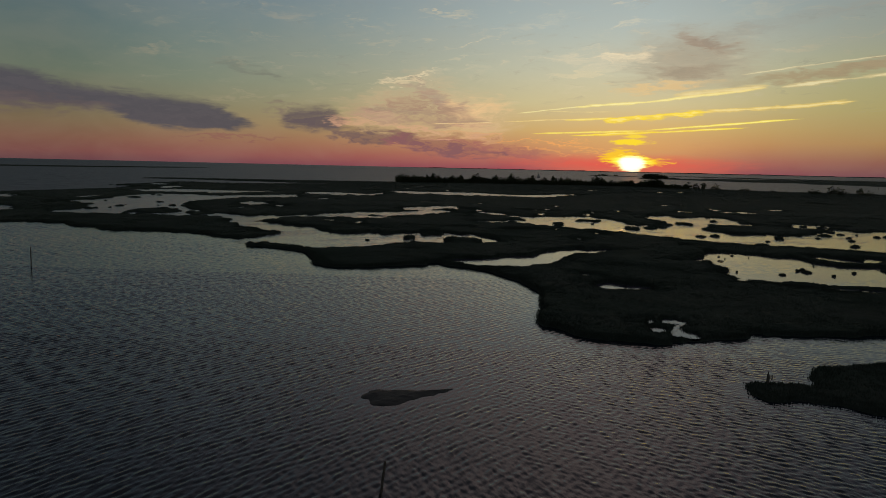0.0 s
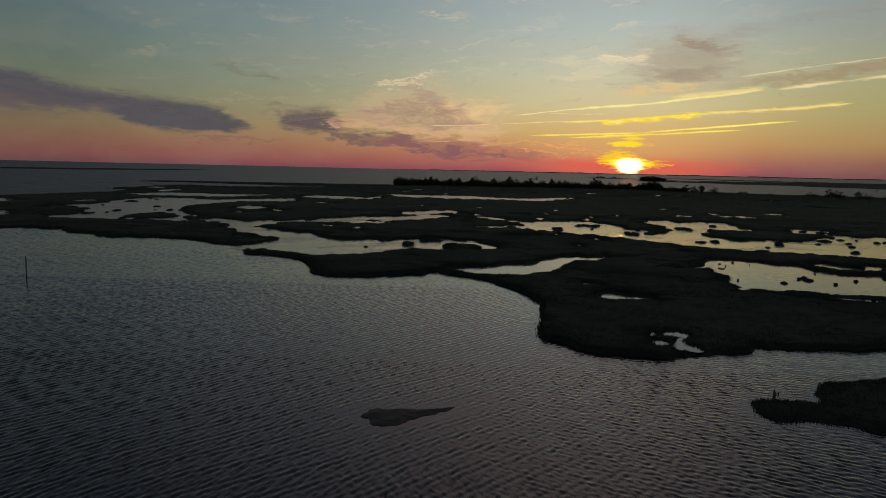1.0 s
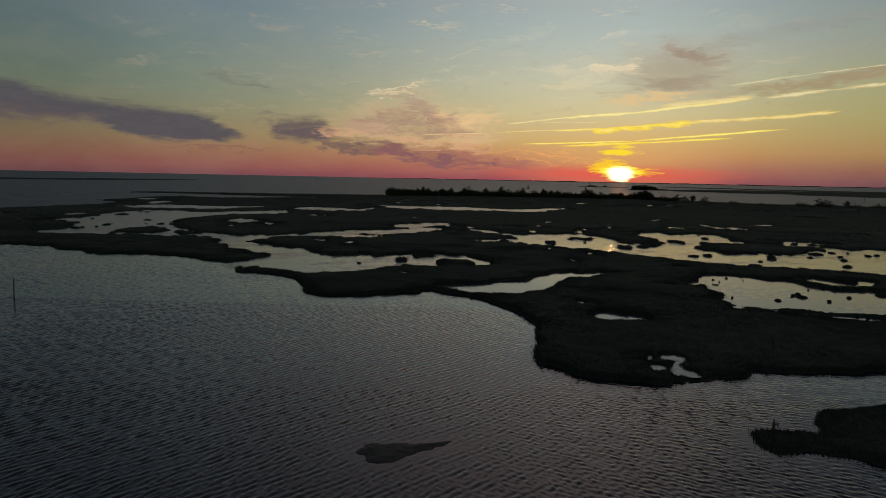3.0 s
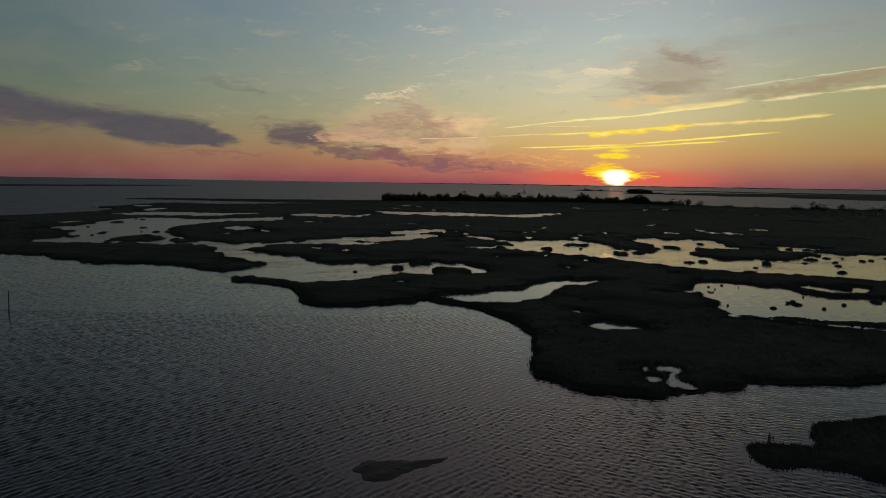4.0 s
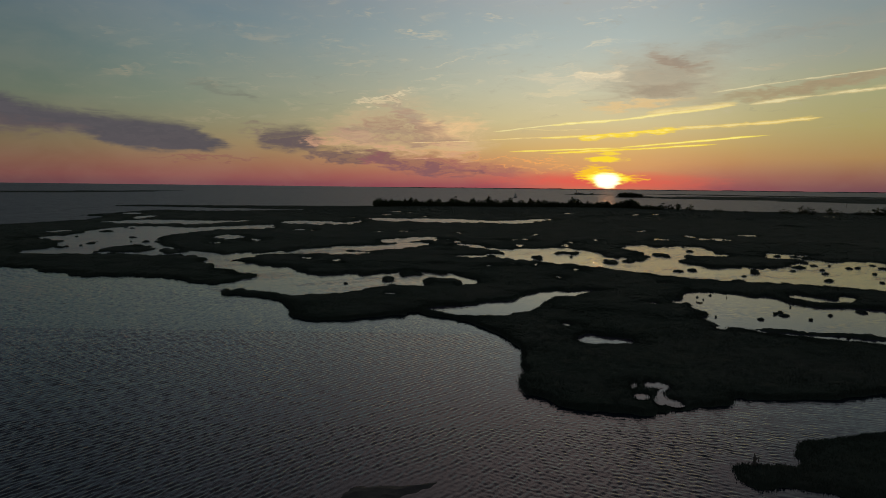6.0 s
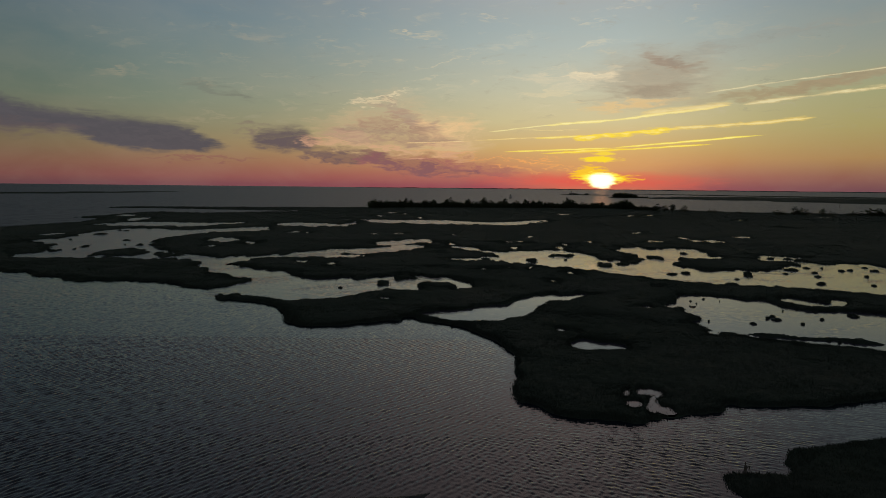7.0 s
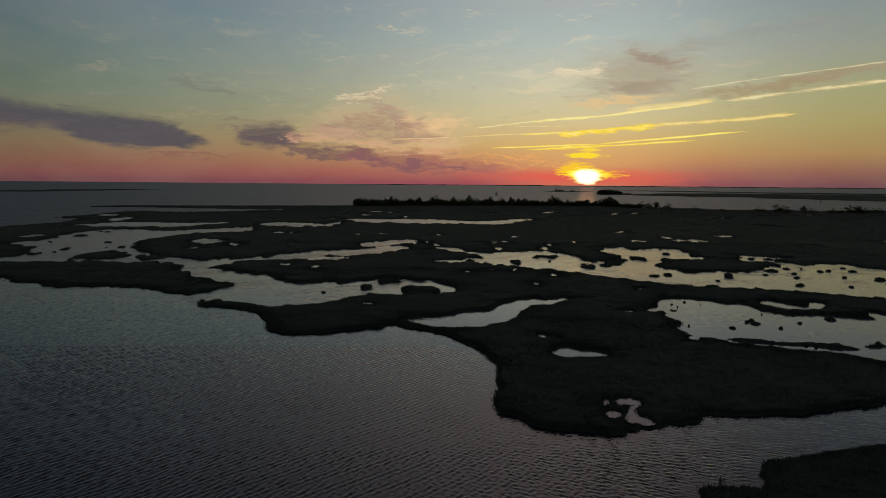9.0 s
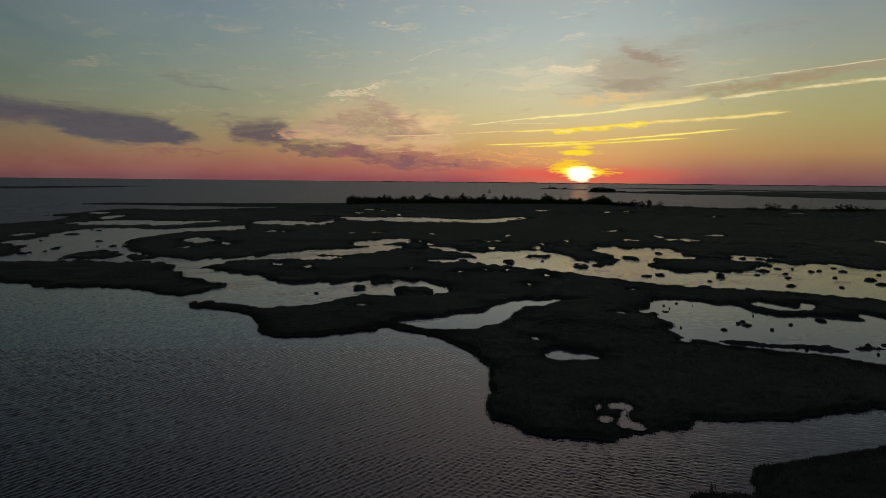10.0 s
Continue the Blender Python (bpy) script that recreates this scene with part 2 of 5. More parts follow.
puff(-3.6, 6.2, 2.4, 0.7, -0.5, srgb(166, 140, 126), 0.55, 1.0, 0.3)
puff(0.2, 5.1, 2.6, 0.75, 0.10, srgb(234, 194, 144), 0.75, 1.0, 0.4)
puff(-5.4, 7.75, 2.8, 0.09, 0.16, srgb(238, 218, 178), 0.55, 1.6, 0.5)
puff(-6.6, 7.2, 2.0, 0.14, 0.05, srgb(226, 204, 164), 0.65, 1.0, 0.3)
puff(-8.6, 4.2, 2.6, 0.32, -0.1, srgb(196, 160, 132), 0.6, 1.0, 0.5)
puff(-10.6, 5.6, 2.8, 0.22, 0.02, srgb(176, 158, 126), 0.5, 1.0, 0.5)

# dark banks low on the left, and the rosy one that runs down towards the sun
bank([(-46.0, 7.2, 3.6), (-37.0, 6.7, 3.75), (-34.9, 6.45, 3.8), (-33.1, 5.9, 3.85), (-31.0, 5.65, 3.85), (-29.9, 5.5, 3.6), (-28.2, 5.35, 2.95), (-25.7, 5.2, 2.45), (-23.1, 5.0, 2.45), (-21.3, 4.5, 2.6),
      (-20.0, 3.7, 2.75), (-18.6, 3.1, 2.9)], srgb(80, 77, 84), 0.93, 0.95, 0.6)
bank([(-46.0, 4.6, 3.2), (-34.0, 4.5, 3.3), (-31.0, 4.3, 3.5), (-29.0, 3.9, 3.7)], srgb(100, 86, 84), 0.5, 0.8, 0.7, True)
bank([(-19.4, 4.4, 4.25), (-17.2, 4.85, 4.4), (-16.2, 4.9, 4.2), (-15.2, 4.9, 4.0)], srgb(122, 106, 98), 0.7, 0.5, 0.5, True)
bank([(-17.2, 3.6, 3.3), (-15.8, 4.8, 2.95), (-14.3, 5.0, 2.7), (-13.0, 5.0, 2.7), (-12.2, 4.6, 2.8), (-10.8, 3.8, 3.2)], srgb(90, 79, 85), 0.92, 0.9, 0.7, False, 0.25)
bank([(-13.0, 3.0, 2.6), (-10.9, 3.15, 2.05), (-9.0, 3.3, 1.95), (-7.0, 3.05, 1.95), (-4.6, 2.7, 2.1)], srgb(100, 82, 86), 0.88, 0.7, 0.5, True, 0.4)
bank([(-8.6, 2.6, 1.9), (-6.0, 2.8, 1.3), (-4.0, 2.85, 1.05), (-1.0, 2.8, 0.95), (1.5, 2.6, 0.95), (4.6, 1.9, 0.75), (8.6, 0.95, 0.5)], srgb(152, 96, 94), 0.8, 0.8, 0.6, True, 0.7)
bank([(-8.0, 2.4, 1.9), (-6.0, 2.55, 1.4), (-3.6, 2.4, 1.1), (-0.5, 1.9, 1.0), (3.0, 1.6, 0.9)], srgb(116, 84, 90), 0.7, 0.7, 0.5, True, 0.6)
puff(-20.5, 2.1, 3.6, 0.13, 0.0, srgb(130, 84, 82), 0.5, 0.9)
puff(-0.5, 3.0, 2.8, 0.14, -0.03, srgb(222, 166, 122), 0.7, 1.0, 0.5)
for a0, e0, rx in ((7.6, 2.35, 2.0), (9.6, 1.95, 1.8), (6.0, 1.75, 1.6), (10.4, 1.5, 1.2), (4.2, 2.55, 1.6), (8.8, 2.75, 1.4)):
    puff(a0, e0, rx, 0.09, -0.10, srgb(246, 166, 92), 0.6, 1.0, 0.4)

for a0, e0, rx, ry, slope in ((-11.2, 3.55, 1.6, 0.22, -0.15), (-8.4, 3.55, 2.0, 0.20, -0.05), (-5.0, 3.15, 1.8, 0.20, -0.10), (-3.2, 2.35, 1.6, 0.16, -0.05), (0.8, 2.75, 2.0, 0.16, -0.10), (-1.0, 3.6, 2.2, 0.18, 0.0)):
    puff(a0, e0, rx, ry, slope, srgb(214, 164, 132), 0.65, 1.2, 0.6)

# vapour trails and long streaks lit from below
trail([(4.0, 4.80), (9.3, 5.40)], 0.07, srgb(236, 218, 150), 0.85, 0.7)
trail([(9.0, 5.38), (14.4, 5.72), (23.2, 6.68)], 0.11, srgb(250, 230, 140), 0.9, 1.1)
trail([(17.0, 6.25), (23.6, 6.80)], 0.24, srgb(236, 206, 132), 0.6)
trail([(6.5, 4.95), (11.5, 4.95)], 0.05, srgb(236, 210, 140), 0.6)
trail([(2.8, 4.05), (9.0, 4.35)], 0.06, srgb(236, 204, 130), 0.75)
trail([(8.0, 4.25), (12.0, 4.40), (20.6, 5.02)], 0.10, srgb(250, 220, 100), 0.9, 0.8)
trail([(11.4, 4.22), (14.4, 4.50), (19.0, 4.86)], 0.26, srgb(255, 220, 40), 0.9, 1.6)
trail([(19.0, 4.92), (25.0, 5.18), (29.4, 5.46)], 0.16, srgb(238, 204, 110), 0.75, 1.5)
trail([(5.5, 3.05), (14.5, 3.40), (25.8, 4.26)], 0.085, srgb(255, 232, 90), 0.95, 0.6)
trail([(8.6, 2.92), (15.0, 3.22), (22.2, 3.62)], 0.085, srgb(255, 226, 60), 0.95, 0.6)
trail([(10.5, 3.02), (15.5, 3.30)], 0.16, srgb(255, 222, 40), 0.9)
trail([(22.0, 7.80), (27.0, 8.34), (36.0, 9.0)], 0.08, srgb(206, 192, 152), 0.75, 1.2)
trail([(24.8, 6.74), (28.9, 7.12), (37.0, 7.75)], 0.15, srgb(218, 198, 144), 0.85, 1.4)
trail([(-3.5, 3.75), (1.8, 3.90)], 0.06, srgb(226, 186, 130), 0.7)

# the sun, low in thin cloud: red haze, torn yellow blaze, then the white core
ds = W.m("SUBTRACT", az, SUN_AZ)
for a0, rx, ry, up, col, rag, soft, cover in ((0.0, 6.0, 2.6, 0.3, (0.86, 0.50, 0.14, 1), 0.3, 2.0, 0.40), (-0.6, 8.0, 0.75, -0.15, (0.78, 0.085, 0.07, 1), 0.5, 1.4, 0.8),
                                              (0.25, 2.6, 0.42, 0.12, (1.0, 0.60, 0.02, 1), 1.5, 0.6, 0.95), (-0.8, 1.7, 0.5, 0.62, (1.0, 0.60, 0.02, 1), 2.2, 0.7, 0.85),
                                              (-0.2, 1.6, 0.24, 1.75, (1.0, 0.72, 0.03, 1), 1.8, 0.7, 0.95), (0.3, 0.9, 0.16, 2.25, (1.0, 0.72, 0.04, 1), 1.8, 0.8, 0.8),
                                              (0.0, 1.65, 0.62, 0.02, (1.15, 0.98, 0.10, 1), 1.0, 0.6, 1.0), (0.0, 1.15, 0.62, -0.05, (1.5, 1.38, 1.0, 1), 0.6, 0.5, 1.0)):
    dv = W.m("SUBTRACT", el, SUN_EL + up)
    d = W.m("ADD", W.m("POWER", W.m("DIVIDE", W.m("SUBTRACT", ds, a0), rx), 2.0), W.m("POWER", W.m("DIVIDE", dv, ry), 2.0))
    d = W.m("ADD", W.m("SQRT", d), W.m("ADD", W.m("MULTIPLY", fine_e, rag), W.m("MULTIPLY", mid_e, 0.6 * rag)))
    low = W.mix(W.ramp(d, 1.0 + soft * 0.4, 1.0 - soft * 0.6, 0.0, cover), low, col)
bg = W.put("ShaderNodeBackground")
W.wire(bg.inputs[0], low)
bg.inputs[1].default_value = 1.0
wt.links.new(bg.outputs[0], W.put("ShaderNodeOutputWorld").inputs[0])

sun = new("sun", bpy.data.lights.new("sun", "SUN"))
sun.data.energy, sun.data.angle, sun.data.color = 0.07, radians(1.2), (1.0, 0.42, 0.16)
a, e = radians(SUN_AZ), radians(SUN_EL)
sun.matrix_world = look((0, 0, 60), (-math.sin(a) * math.cos(e), -math.cos(a) * math.cos(e), 60 - math.sin(e)))
scene.view_settings.exposure = 0.0


# ---- materials ----
def material(name):
    mat = bpy.data.materials.new(name)
    mat.use_nodes = True
    mat.node_tree.nodes.clear()
    n = Nodes(mat.node_tree)
    bsdf = n.put("ShaderNodeBsdfPrincipled")
    out = n.put("ShaderNodeOutputMaterial")
    mat.node_tree.links.new(bsdf.outputs[0], out.inputs[0])
    return mat, n, bsdf


def bump(n, bsdf, height, distance):
    b = n.put("ShaderNodeBump")
    b.inputs["Strength"].default_value = 1.0
    b.inputs["Distance"].default_value = distance
    n.wire(b.inputs["Height"], height)
    n.wire(bsdf.inputs["Normal"], b.outputs[0])


def turned(n, pos, degrees, across, along):
    """Plan coordinates turned so that waves with crests along that heading are short across and long along."""
    s = n.put("ShaderNodeSeparateXYZ")
    n.wire(s.inputs[0], pos)
    c, k = math.cos(radians(degrees)), math.sin(radians(degrees))
    u = n.m("ADD", n.m("MULTIPLY", s.outputs[0], c), n.m("MULTIPLY", s.outputs[1], k))
    v = n.m("SUBTRACT", n.m("MULTIPLY", s.outputs[1], c), n.m("MULTIPLY", s.outputs[0], k))
    return n.vec(n.m("DIVIDE", u, along), n.m("DIVIDE", v, across))


def slopes(n, bsdf, trains, extra=None):
    """Waves as the slopes of the water: each train has a heading of its crests, a slope field and a steepness."""
    sx = sy = None
    for heading, field, steep in trains:
        w = n.m("MULTIPLY", n.m("SUBTRACT", field, 0.5), steep)
        ax, ay = n.m("MULTIPLY", w, math.sin(radians(heading))), n.m("MULTIPLY", w, -math.cos(radians(heading)))
        sx, sy = (ax, ay) if sx is None else (n.m("ADD", sx, ax), n.m("ADD", sy, ay))
    v = n.put("ShaderNodeVectorMath", operation="NORMALIZE")
    add = n.put("ShaderNodeVectorMath", operation="ADD")
    n.wire(add.inputs[0], n.put("ShaderNodeNewGeometry").outputs["Normal"])
    n.wire(add.inputs[1], n.vec(sx, sy, 0.0))
    n.wire(v.inputs[0], add.outputs[0])
    n.wire(bsdf.inputs["Normal"], v.outputs[0])


def lagoon_water():
    mat, n, b = material("choppy_lagoon_water")
    pos = n.put("ShaderNodeTexCoord").outputs["Object"]
    gust = n.ramp(n.noise(pos, 0.03, 3, 0.6, 0.4), 0.3, 0.7, 0.75, 1.2)
    shelter = n.put("ShaderNodeAttribute", attribute_name="shelter").outputs["Fac"]
    rough = n.m("MULTIPLY", gust, n.m("SUBTRACT", 1.0, n.m("MULTIPLY", shelter, 0.7)))
    p = n.put("ShaderNodeSeparateXYZ")
    n.wire(p.inputs[0], pos)
    # ripples follow the wind in the open bay and bend round the bar and the islet
    east = n.ramp(p.outputs[0], -2, 22)
    south = n.m("MULTIPLY", n.ramp(p.outputs[1], 54, 36), n.ramp(p.outputs[0], -16, -2))
    open_bay = n.m("MULTIPLY", n.m("SUBTRACT", 1.0, east), n.m("SUBTRACT", 1.0, south))
    lee_bay = n.m("MULTIPLY", east, n.m("SUBTRACT", 1.0, n.m("MULTIPLY", south, 0.7)))
    trains = []
    for heading, share, steep in ((64, open_bay, 0.46), (-30, lee_bay, 0.42), (-62, south, 0.44)):
        fine = n.noise(turned(n, pos, heading, 0.22, 0.75), 1.0, 2.5, 0.6, 0.5)
        wide = n.noise(turned(n, pos, heading + 9, 0.48, 3.4), 1.0, 1.5, 0.5, 0.3)
        amount = n.m("MULTIPLY", rough, n.m("MULTIPLY", n.m("ADD", n.m("MULTIPLY", share, 0.85), 0.15), steep))
        trains += [(heading, fine, amount), (heading + 9, wide, n.m("MULTIPLY", amount, 0.7))]
    # the open water beyond the marsh is choppier than the bay
    offshore = n.ramp(p.outputs[1], 180, 420)
    for heading, across, along, steep in ((4, 2.2, 9.0, 1.3), (-14, 6.0, 34.0, 0.7)):
        trains.append((heading, n.noise(turned(n, pos, heading, across, along), 1.0, 3, 0.6, 0.3), n.m("MULTIPLY", offshore, steep)))
    slopes(n, b, trains)
    n.wire(b.inputs["Roughness"], n.m("MAXIMUM", n.m("ADD", 0.04, n.m("MULTIPLY", rough, 0.02)), n.ramp(p.outputs[1], 150, 420, 0.0, 0.45)))
    b.inputs["Base Color"].default_value = (0.008, 0.013, 0.020, 1)
    b.inputs["IOR"].default_value = 1.333
    return mat


def pond_water():
    mat, n, b = material("still_pond_water")
    pos = n.put("ShaderNodeTexCoord").outputs["Object"]
    ripples = n.noise(turned(n, pos, 15, 0.6, 2.2), 1.0, 3, 0.6, 0.4)
    cross = n.noise(turned(n, pos, -70, 0.5, 1.6), 1.0, 3, 0.6, 0.4)
    breeze = n.ramp(n.noise(turned(n, pos, 30, 12, 40), 1.0, 3, 0.6, 0.8), 0.44, 0.62, 0.02, 0.15)
    p = n.put("ShaderNodeSeparateXYZ")
    n.wire(p.inputs[0], pos)
    current = n.ramp(n.noise(turned(n, pos, -28, 2.2, 20), 1.0, 4, 0.6, 0.9), 0.42, 0.56, 0.6, 9.0)
    breeze = n.m("MULTIPLY", breeze, n.m("MAXIMUM", n.ramp(p.outputs[0], -50, 30, 8.0, 1.3), n.m("MULTIPLY", current, n.ramp(p.outputs[1], 165, 200))))
    slopes(n, b, [(15, ripples, breeze), (-70, cross, n.m("MULTIPLY", breeze, 0.7))])
    b.inputs["Base Color"].default_value = (0.046, 0.042, 0.058, 1)
    s = n.put("ShaderNodeSeparateXYZ")
    n.wire(s.inputs[0], pos)
    n.wire(b.inputs["Roughness"], n.m("MAXIMUM", n.ramp(s.outputs[1], 120, 420, 0.10, 0.26), n.ramp(s.outputs[0], -20, -110, 0.05, 0.25)))
    b.inputs["IOR"].default_value = 1.333
    return mat


def reed_cover():
    mat, n, b = material("reed_and_rush_cover")
    pos = n.put("ShaderNodeTexCoord").outputs["Object"]
    big = n.noise(pos, 0.05, 4, 0.6, 0.3)
    fine = n.noise(pos, 1.8, 5, 0.65)
    c = n.colours(n.m("ADD", n.m("MULTIPLY", big, 0.7), n.m("MULTIPLY", fine, 0.4)),
                  [(0.3, (0.026, 0.040, 0.028, 1)), (0.5, (0.036, 0.052, 0.037, 1)), (0.62, (0.045, 0.057, 0.043, 1)), (0.75, (0.060, 0.066, 0.050, 1))])
    n.wire(b.inputs["Base Color"], c)
    b.inputs["Roughness"].default_value = 0.95
    b.inputs["Specular IOR Level"].default_value = 0.1
    bump(n, b, n.noise(pos, 4.5, 5, 0.7), 0.5)
    return mat


def blade_material():
    mat, n, b = material("reed_blades")
    geo = n.put("ShaderNodeNewGeometry")
    c = n.colours(geo.outputs["Random Per Island"], [(0.0, (0.036, 0.050, 0.036, 1)), (0.7, (0.048, 0.062, 0.045, 1)), (1.0, (0.076, 0.080, 0.060, 1))])
    n.wire(b.inputs["Base Color"], c)
    b.inputs["Roughness"].default_value = 0.85
    b.inputs["Specular IOR Level"].default_value = 0.15
    return mat


def leaf_material():
    mat, n, b = material("tree_leaves")
    geo = n.put("ShaderNodeNewGeometry")
    c = n.colours(geo.outputs["Random Per Island"], [(0.0, (0.022, 0.034, 0.014, 1)), (0.7, (0.042, 0.056, 0.020, 1)), (1.0, (0.07, 0.07, 0.03, 1))])
    n.wire(b.inputs["Base Color"], c)
    b.inputs["Roughness"].default_value = 0.8
    b.inputs["Specular IOR Level"].default_value = 0.2
    return mat


def plain(name, colour, rough=0.8, scale=3.0, vary=0.35, metal=0.0):
    mat, n, b = material(name)
    pos = n.put("ShaderNodeTexCoord").outputs["Object"]
    dark = tuple(v * (1 - vary) for v in colour) + (1,)
    lite = tuple(min(1, v * (1 + vary)) for v in colour) + (1,)
    f = n.m("ADD", n.m("MULTIPLY", n.noise(pos, scale, 5, 0.65), 0.6), n.m("MULTIPLY", n.noise(pos, scale * 7, 4, 0.6), 0.4))
    n.wire(b.inputs["Base Color"], n.colours(f, [(0.35, dark), (0.65, lite)]))
    b.inputs["Roughness"].default_value, b.inputs["Metallic"].default_value = rough, metal
    bump(n, b, n.noise(pos, scale * 4, 4, 0.6), 0.02)
    return mat


WATER, POND, COVER, BLADES, LEAVES = lagoon_water(), pond_water(), reed_cover(), blade_material(), leaf_material()
BARK = plain("tree_bark", (0.09, 0.07, 0.05), 0.9)
MUD = plain("wet_mud_sand", (0.024, 0.024, 0.021), 0.8, 1.2, 0.3)
TIMBER = plain("weathered_timber", (0.10, 0.085, 0.065), 0.85, 5.0)
WALLPAINT = plain("pale_render", (0.45, 0.43, 0.40), 0.8)
ROOFTILE = plain("dark_roof", (0.08, 0.06, 0.055), 0.8)
SAIL = plain("sailcloth", (0.55, 0.54, 0.50), 0.8, 1.0, 0.1)
HULL = plain("dark_hull", (0.06, 0.07, 0.09), 0.4, 1.0, 0.1)
IRON = plain("painted_iron", (0.09, 0.06, 0.05), 0.6, 4.0)
FARLAND = plain("distant_shore", (0.05, 0.055, 0.055), 0.95, 0.02)


# ---- mesh helpers ----
def mesh_of(name, verts, faces, mat, parent=None, smooth=False, label=""):
    me = bpy.data.meshes.new(name)
    me.from_pydata([tuple(map(float, v)) for v in verts], [], [tuple(map(int, f)) for f in faces])
    me.materials.append(mat)
    if smooth:
        me.polygons.foreach_set("use_smooth", [True] * len(me.polygons))
    ob = new(name, me)
    if parent:
        ob.parent = parent
    return tagged(ob, label)


def part(name, bm, mat, parent, label=""):
    me = bpy.data.meshes.new(name)
    bm.to_mesh(me)
    bm.free()
    me.materials.append(mat)
    ob = new(name, me)
    ob.parent = parent
    return tagged(ob, label)


def rod(bm, a, b, r0, r1, sides=8):
    """A tapered round rod from a to b."""
    a, b = Vector(a), Vector(b)
    turn = (b - a).to_track_quat("Z", "Y").to_matrix().to_4x4()
    bmesh.ops.create_cone(bm, cap_ends=True, segments=sides, radius1=r0, radius2=r1, depth=(b - a).length,
                          matrix=Matrix.Translation((a + b) / 2) @ turn)


def value_noise(x, y, cell, seed):
    """Smooth noise from 0 to 1 over the plan."""
    u, v = x / cell, y / cell
    i, j = np.floor(u).astype(np.int64), np.floor(v).astype(np.int64)
    f, g = u - i, v - j
    f, g = f * f * (3 - 2 * f), g * g * (3 - 2 * g)

    def h(p, q):
        k = (p * 374761393 + q * 668265263 + seed * 974711) & 0xFFFFFFFF
        k = ((k ^ (k >> 13)) * 1274126177) & 0xFFFFFFFF
        return ((k ^ (k >> 16)) & 0xFFFF) / 65535.0
    return (h(i, j) * (1 - f) + h(i + 1, j) * f) * (1 - g) + (h(i, j + 1) * (1 - f) + h(i + 1, j + 1) * f) * g


def rounded(pts, times=2):
    """Corner cutting: a smooth closed outline from its corners."""
    p = np.array(pts, float)
    for _ in range(times):
        q = np.roll(p, -1, axis=0)
        p = np.stack((0.75 * p + 0.25 * q, 0.25 * p + 0.75 * q), 1).reshape(-1, 2)
    return p


def inside_by(x, y, outline, reach=12.0):
    """How far each place lies inside an outline, in metres, negative outside."""
    p = outline
    q = np.roll(p, -1, axis=0)
    out = np.full(x.shape, -reach)
    box = (x > p[:, 0].min() - reach) & (x < p[:, 0].max() + reach) & (y > p[:, 1].min() - reach) & (y < p[:, 1].max() + reach)
    xs, ys = x[box], y[box]
    best, odd = np.full(xs.shape, 1e9), np.zeros(xs.shape, bool)
    for (ax, ay), (bx, by) in zip(p, q):
        ex, ey = bx - ax, by - ay
        s = np.clip(((xs - ax) * ex + (ys - ay) * ey) / max(ex * ex + ey * ey, 1e-9), 0, 1)
        best = np.minimum(best, (xs - ax - s * ex) ** 2 + (ys - ay - s * ey) ** 2)
        if ay != by:
            odd ^= ((ay > ys) != (by > ys)) & (xs < ax + (ys - ay) * ex / ey)
    out[box] = np.where(odd, 1, -1) * np.sqrt(best)
    return out


# ---- the marsh: plan outlines in metres ----
LAND_WEST = [(-330, 205), (-152, 199), (-142, 200), (-130, 200), (-121, 194), (-106, 183), (-96, 185), (-86, 184), (-76, 180), (-70, 175), (-64, 173), (-61, 175),
             (-59, 181), (-57, 190), (-52, 192), (-40, 180), (-52, 164), (-59, 162)]
LAND_NEAR = [(-55, 156), (-47, 154), (-42, 152), (-37.5, 145.5), (-34.6, 138), (-32.2, 130.5), (-26, 127.5), (-20.8, 129.4), (-12, 133), (-8.8, 134), (-8.6, 137), (-6.4, 137),
             (-5, 135), (-0.2, 132), (3.2, 129), (6.5, 124), (8.4, 119), (10.4, 113.7), (12.2, 109), (12.2, 104), (11.5, 100), (11.4, 96), (10.6, 94), (10.3, 89.7),
             (9.4, 83), (10.8, 83.7), (12.1, 82.3), (13.1, 79), (15.7, 77.8), (21.7, 76.4), (25.3, 76.2), (26, 77.7), (30.2, 79), (34.6, 79.9), (36.4, 81.4)]
LAND_EAST = [(36.3, 83), (37.8, 84), (38.6, 82.7), (42, 82.3), (50, 83.3), (54, 84.7), (66, 87), (91, 93.5), (150, 108), (420, 190), (900, 560), (820, 830), (573, 778), (482, 744),
             (437, 749), (373, 758), (315, 785), (296, 833), (236, 898), (116, 876), (-23, 848), (-93, 808), (-158, 790), (-236, 769), (-299, 761), (-361, 753), (-392, 705),
             (-346, 600), (-306, 528), (-267, 495), (-258, 458), (-264, 429), (-274, 398), (-283, 371), (-330, 340)]
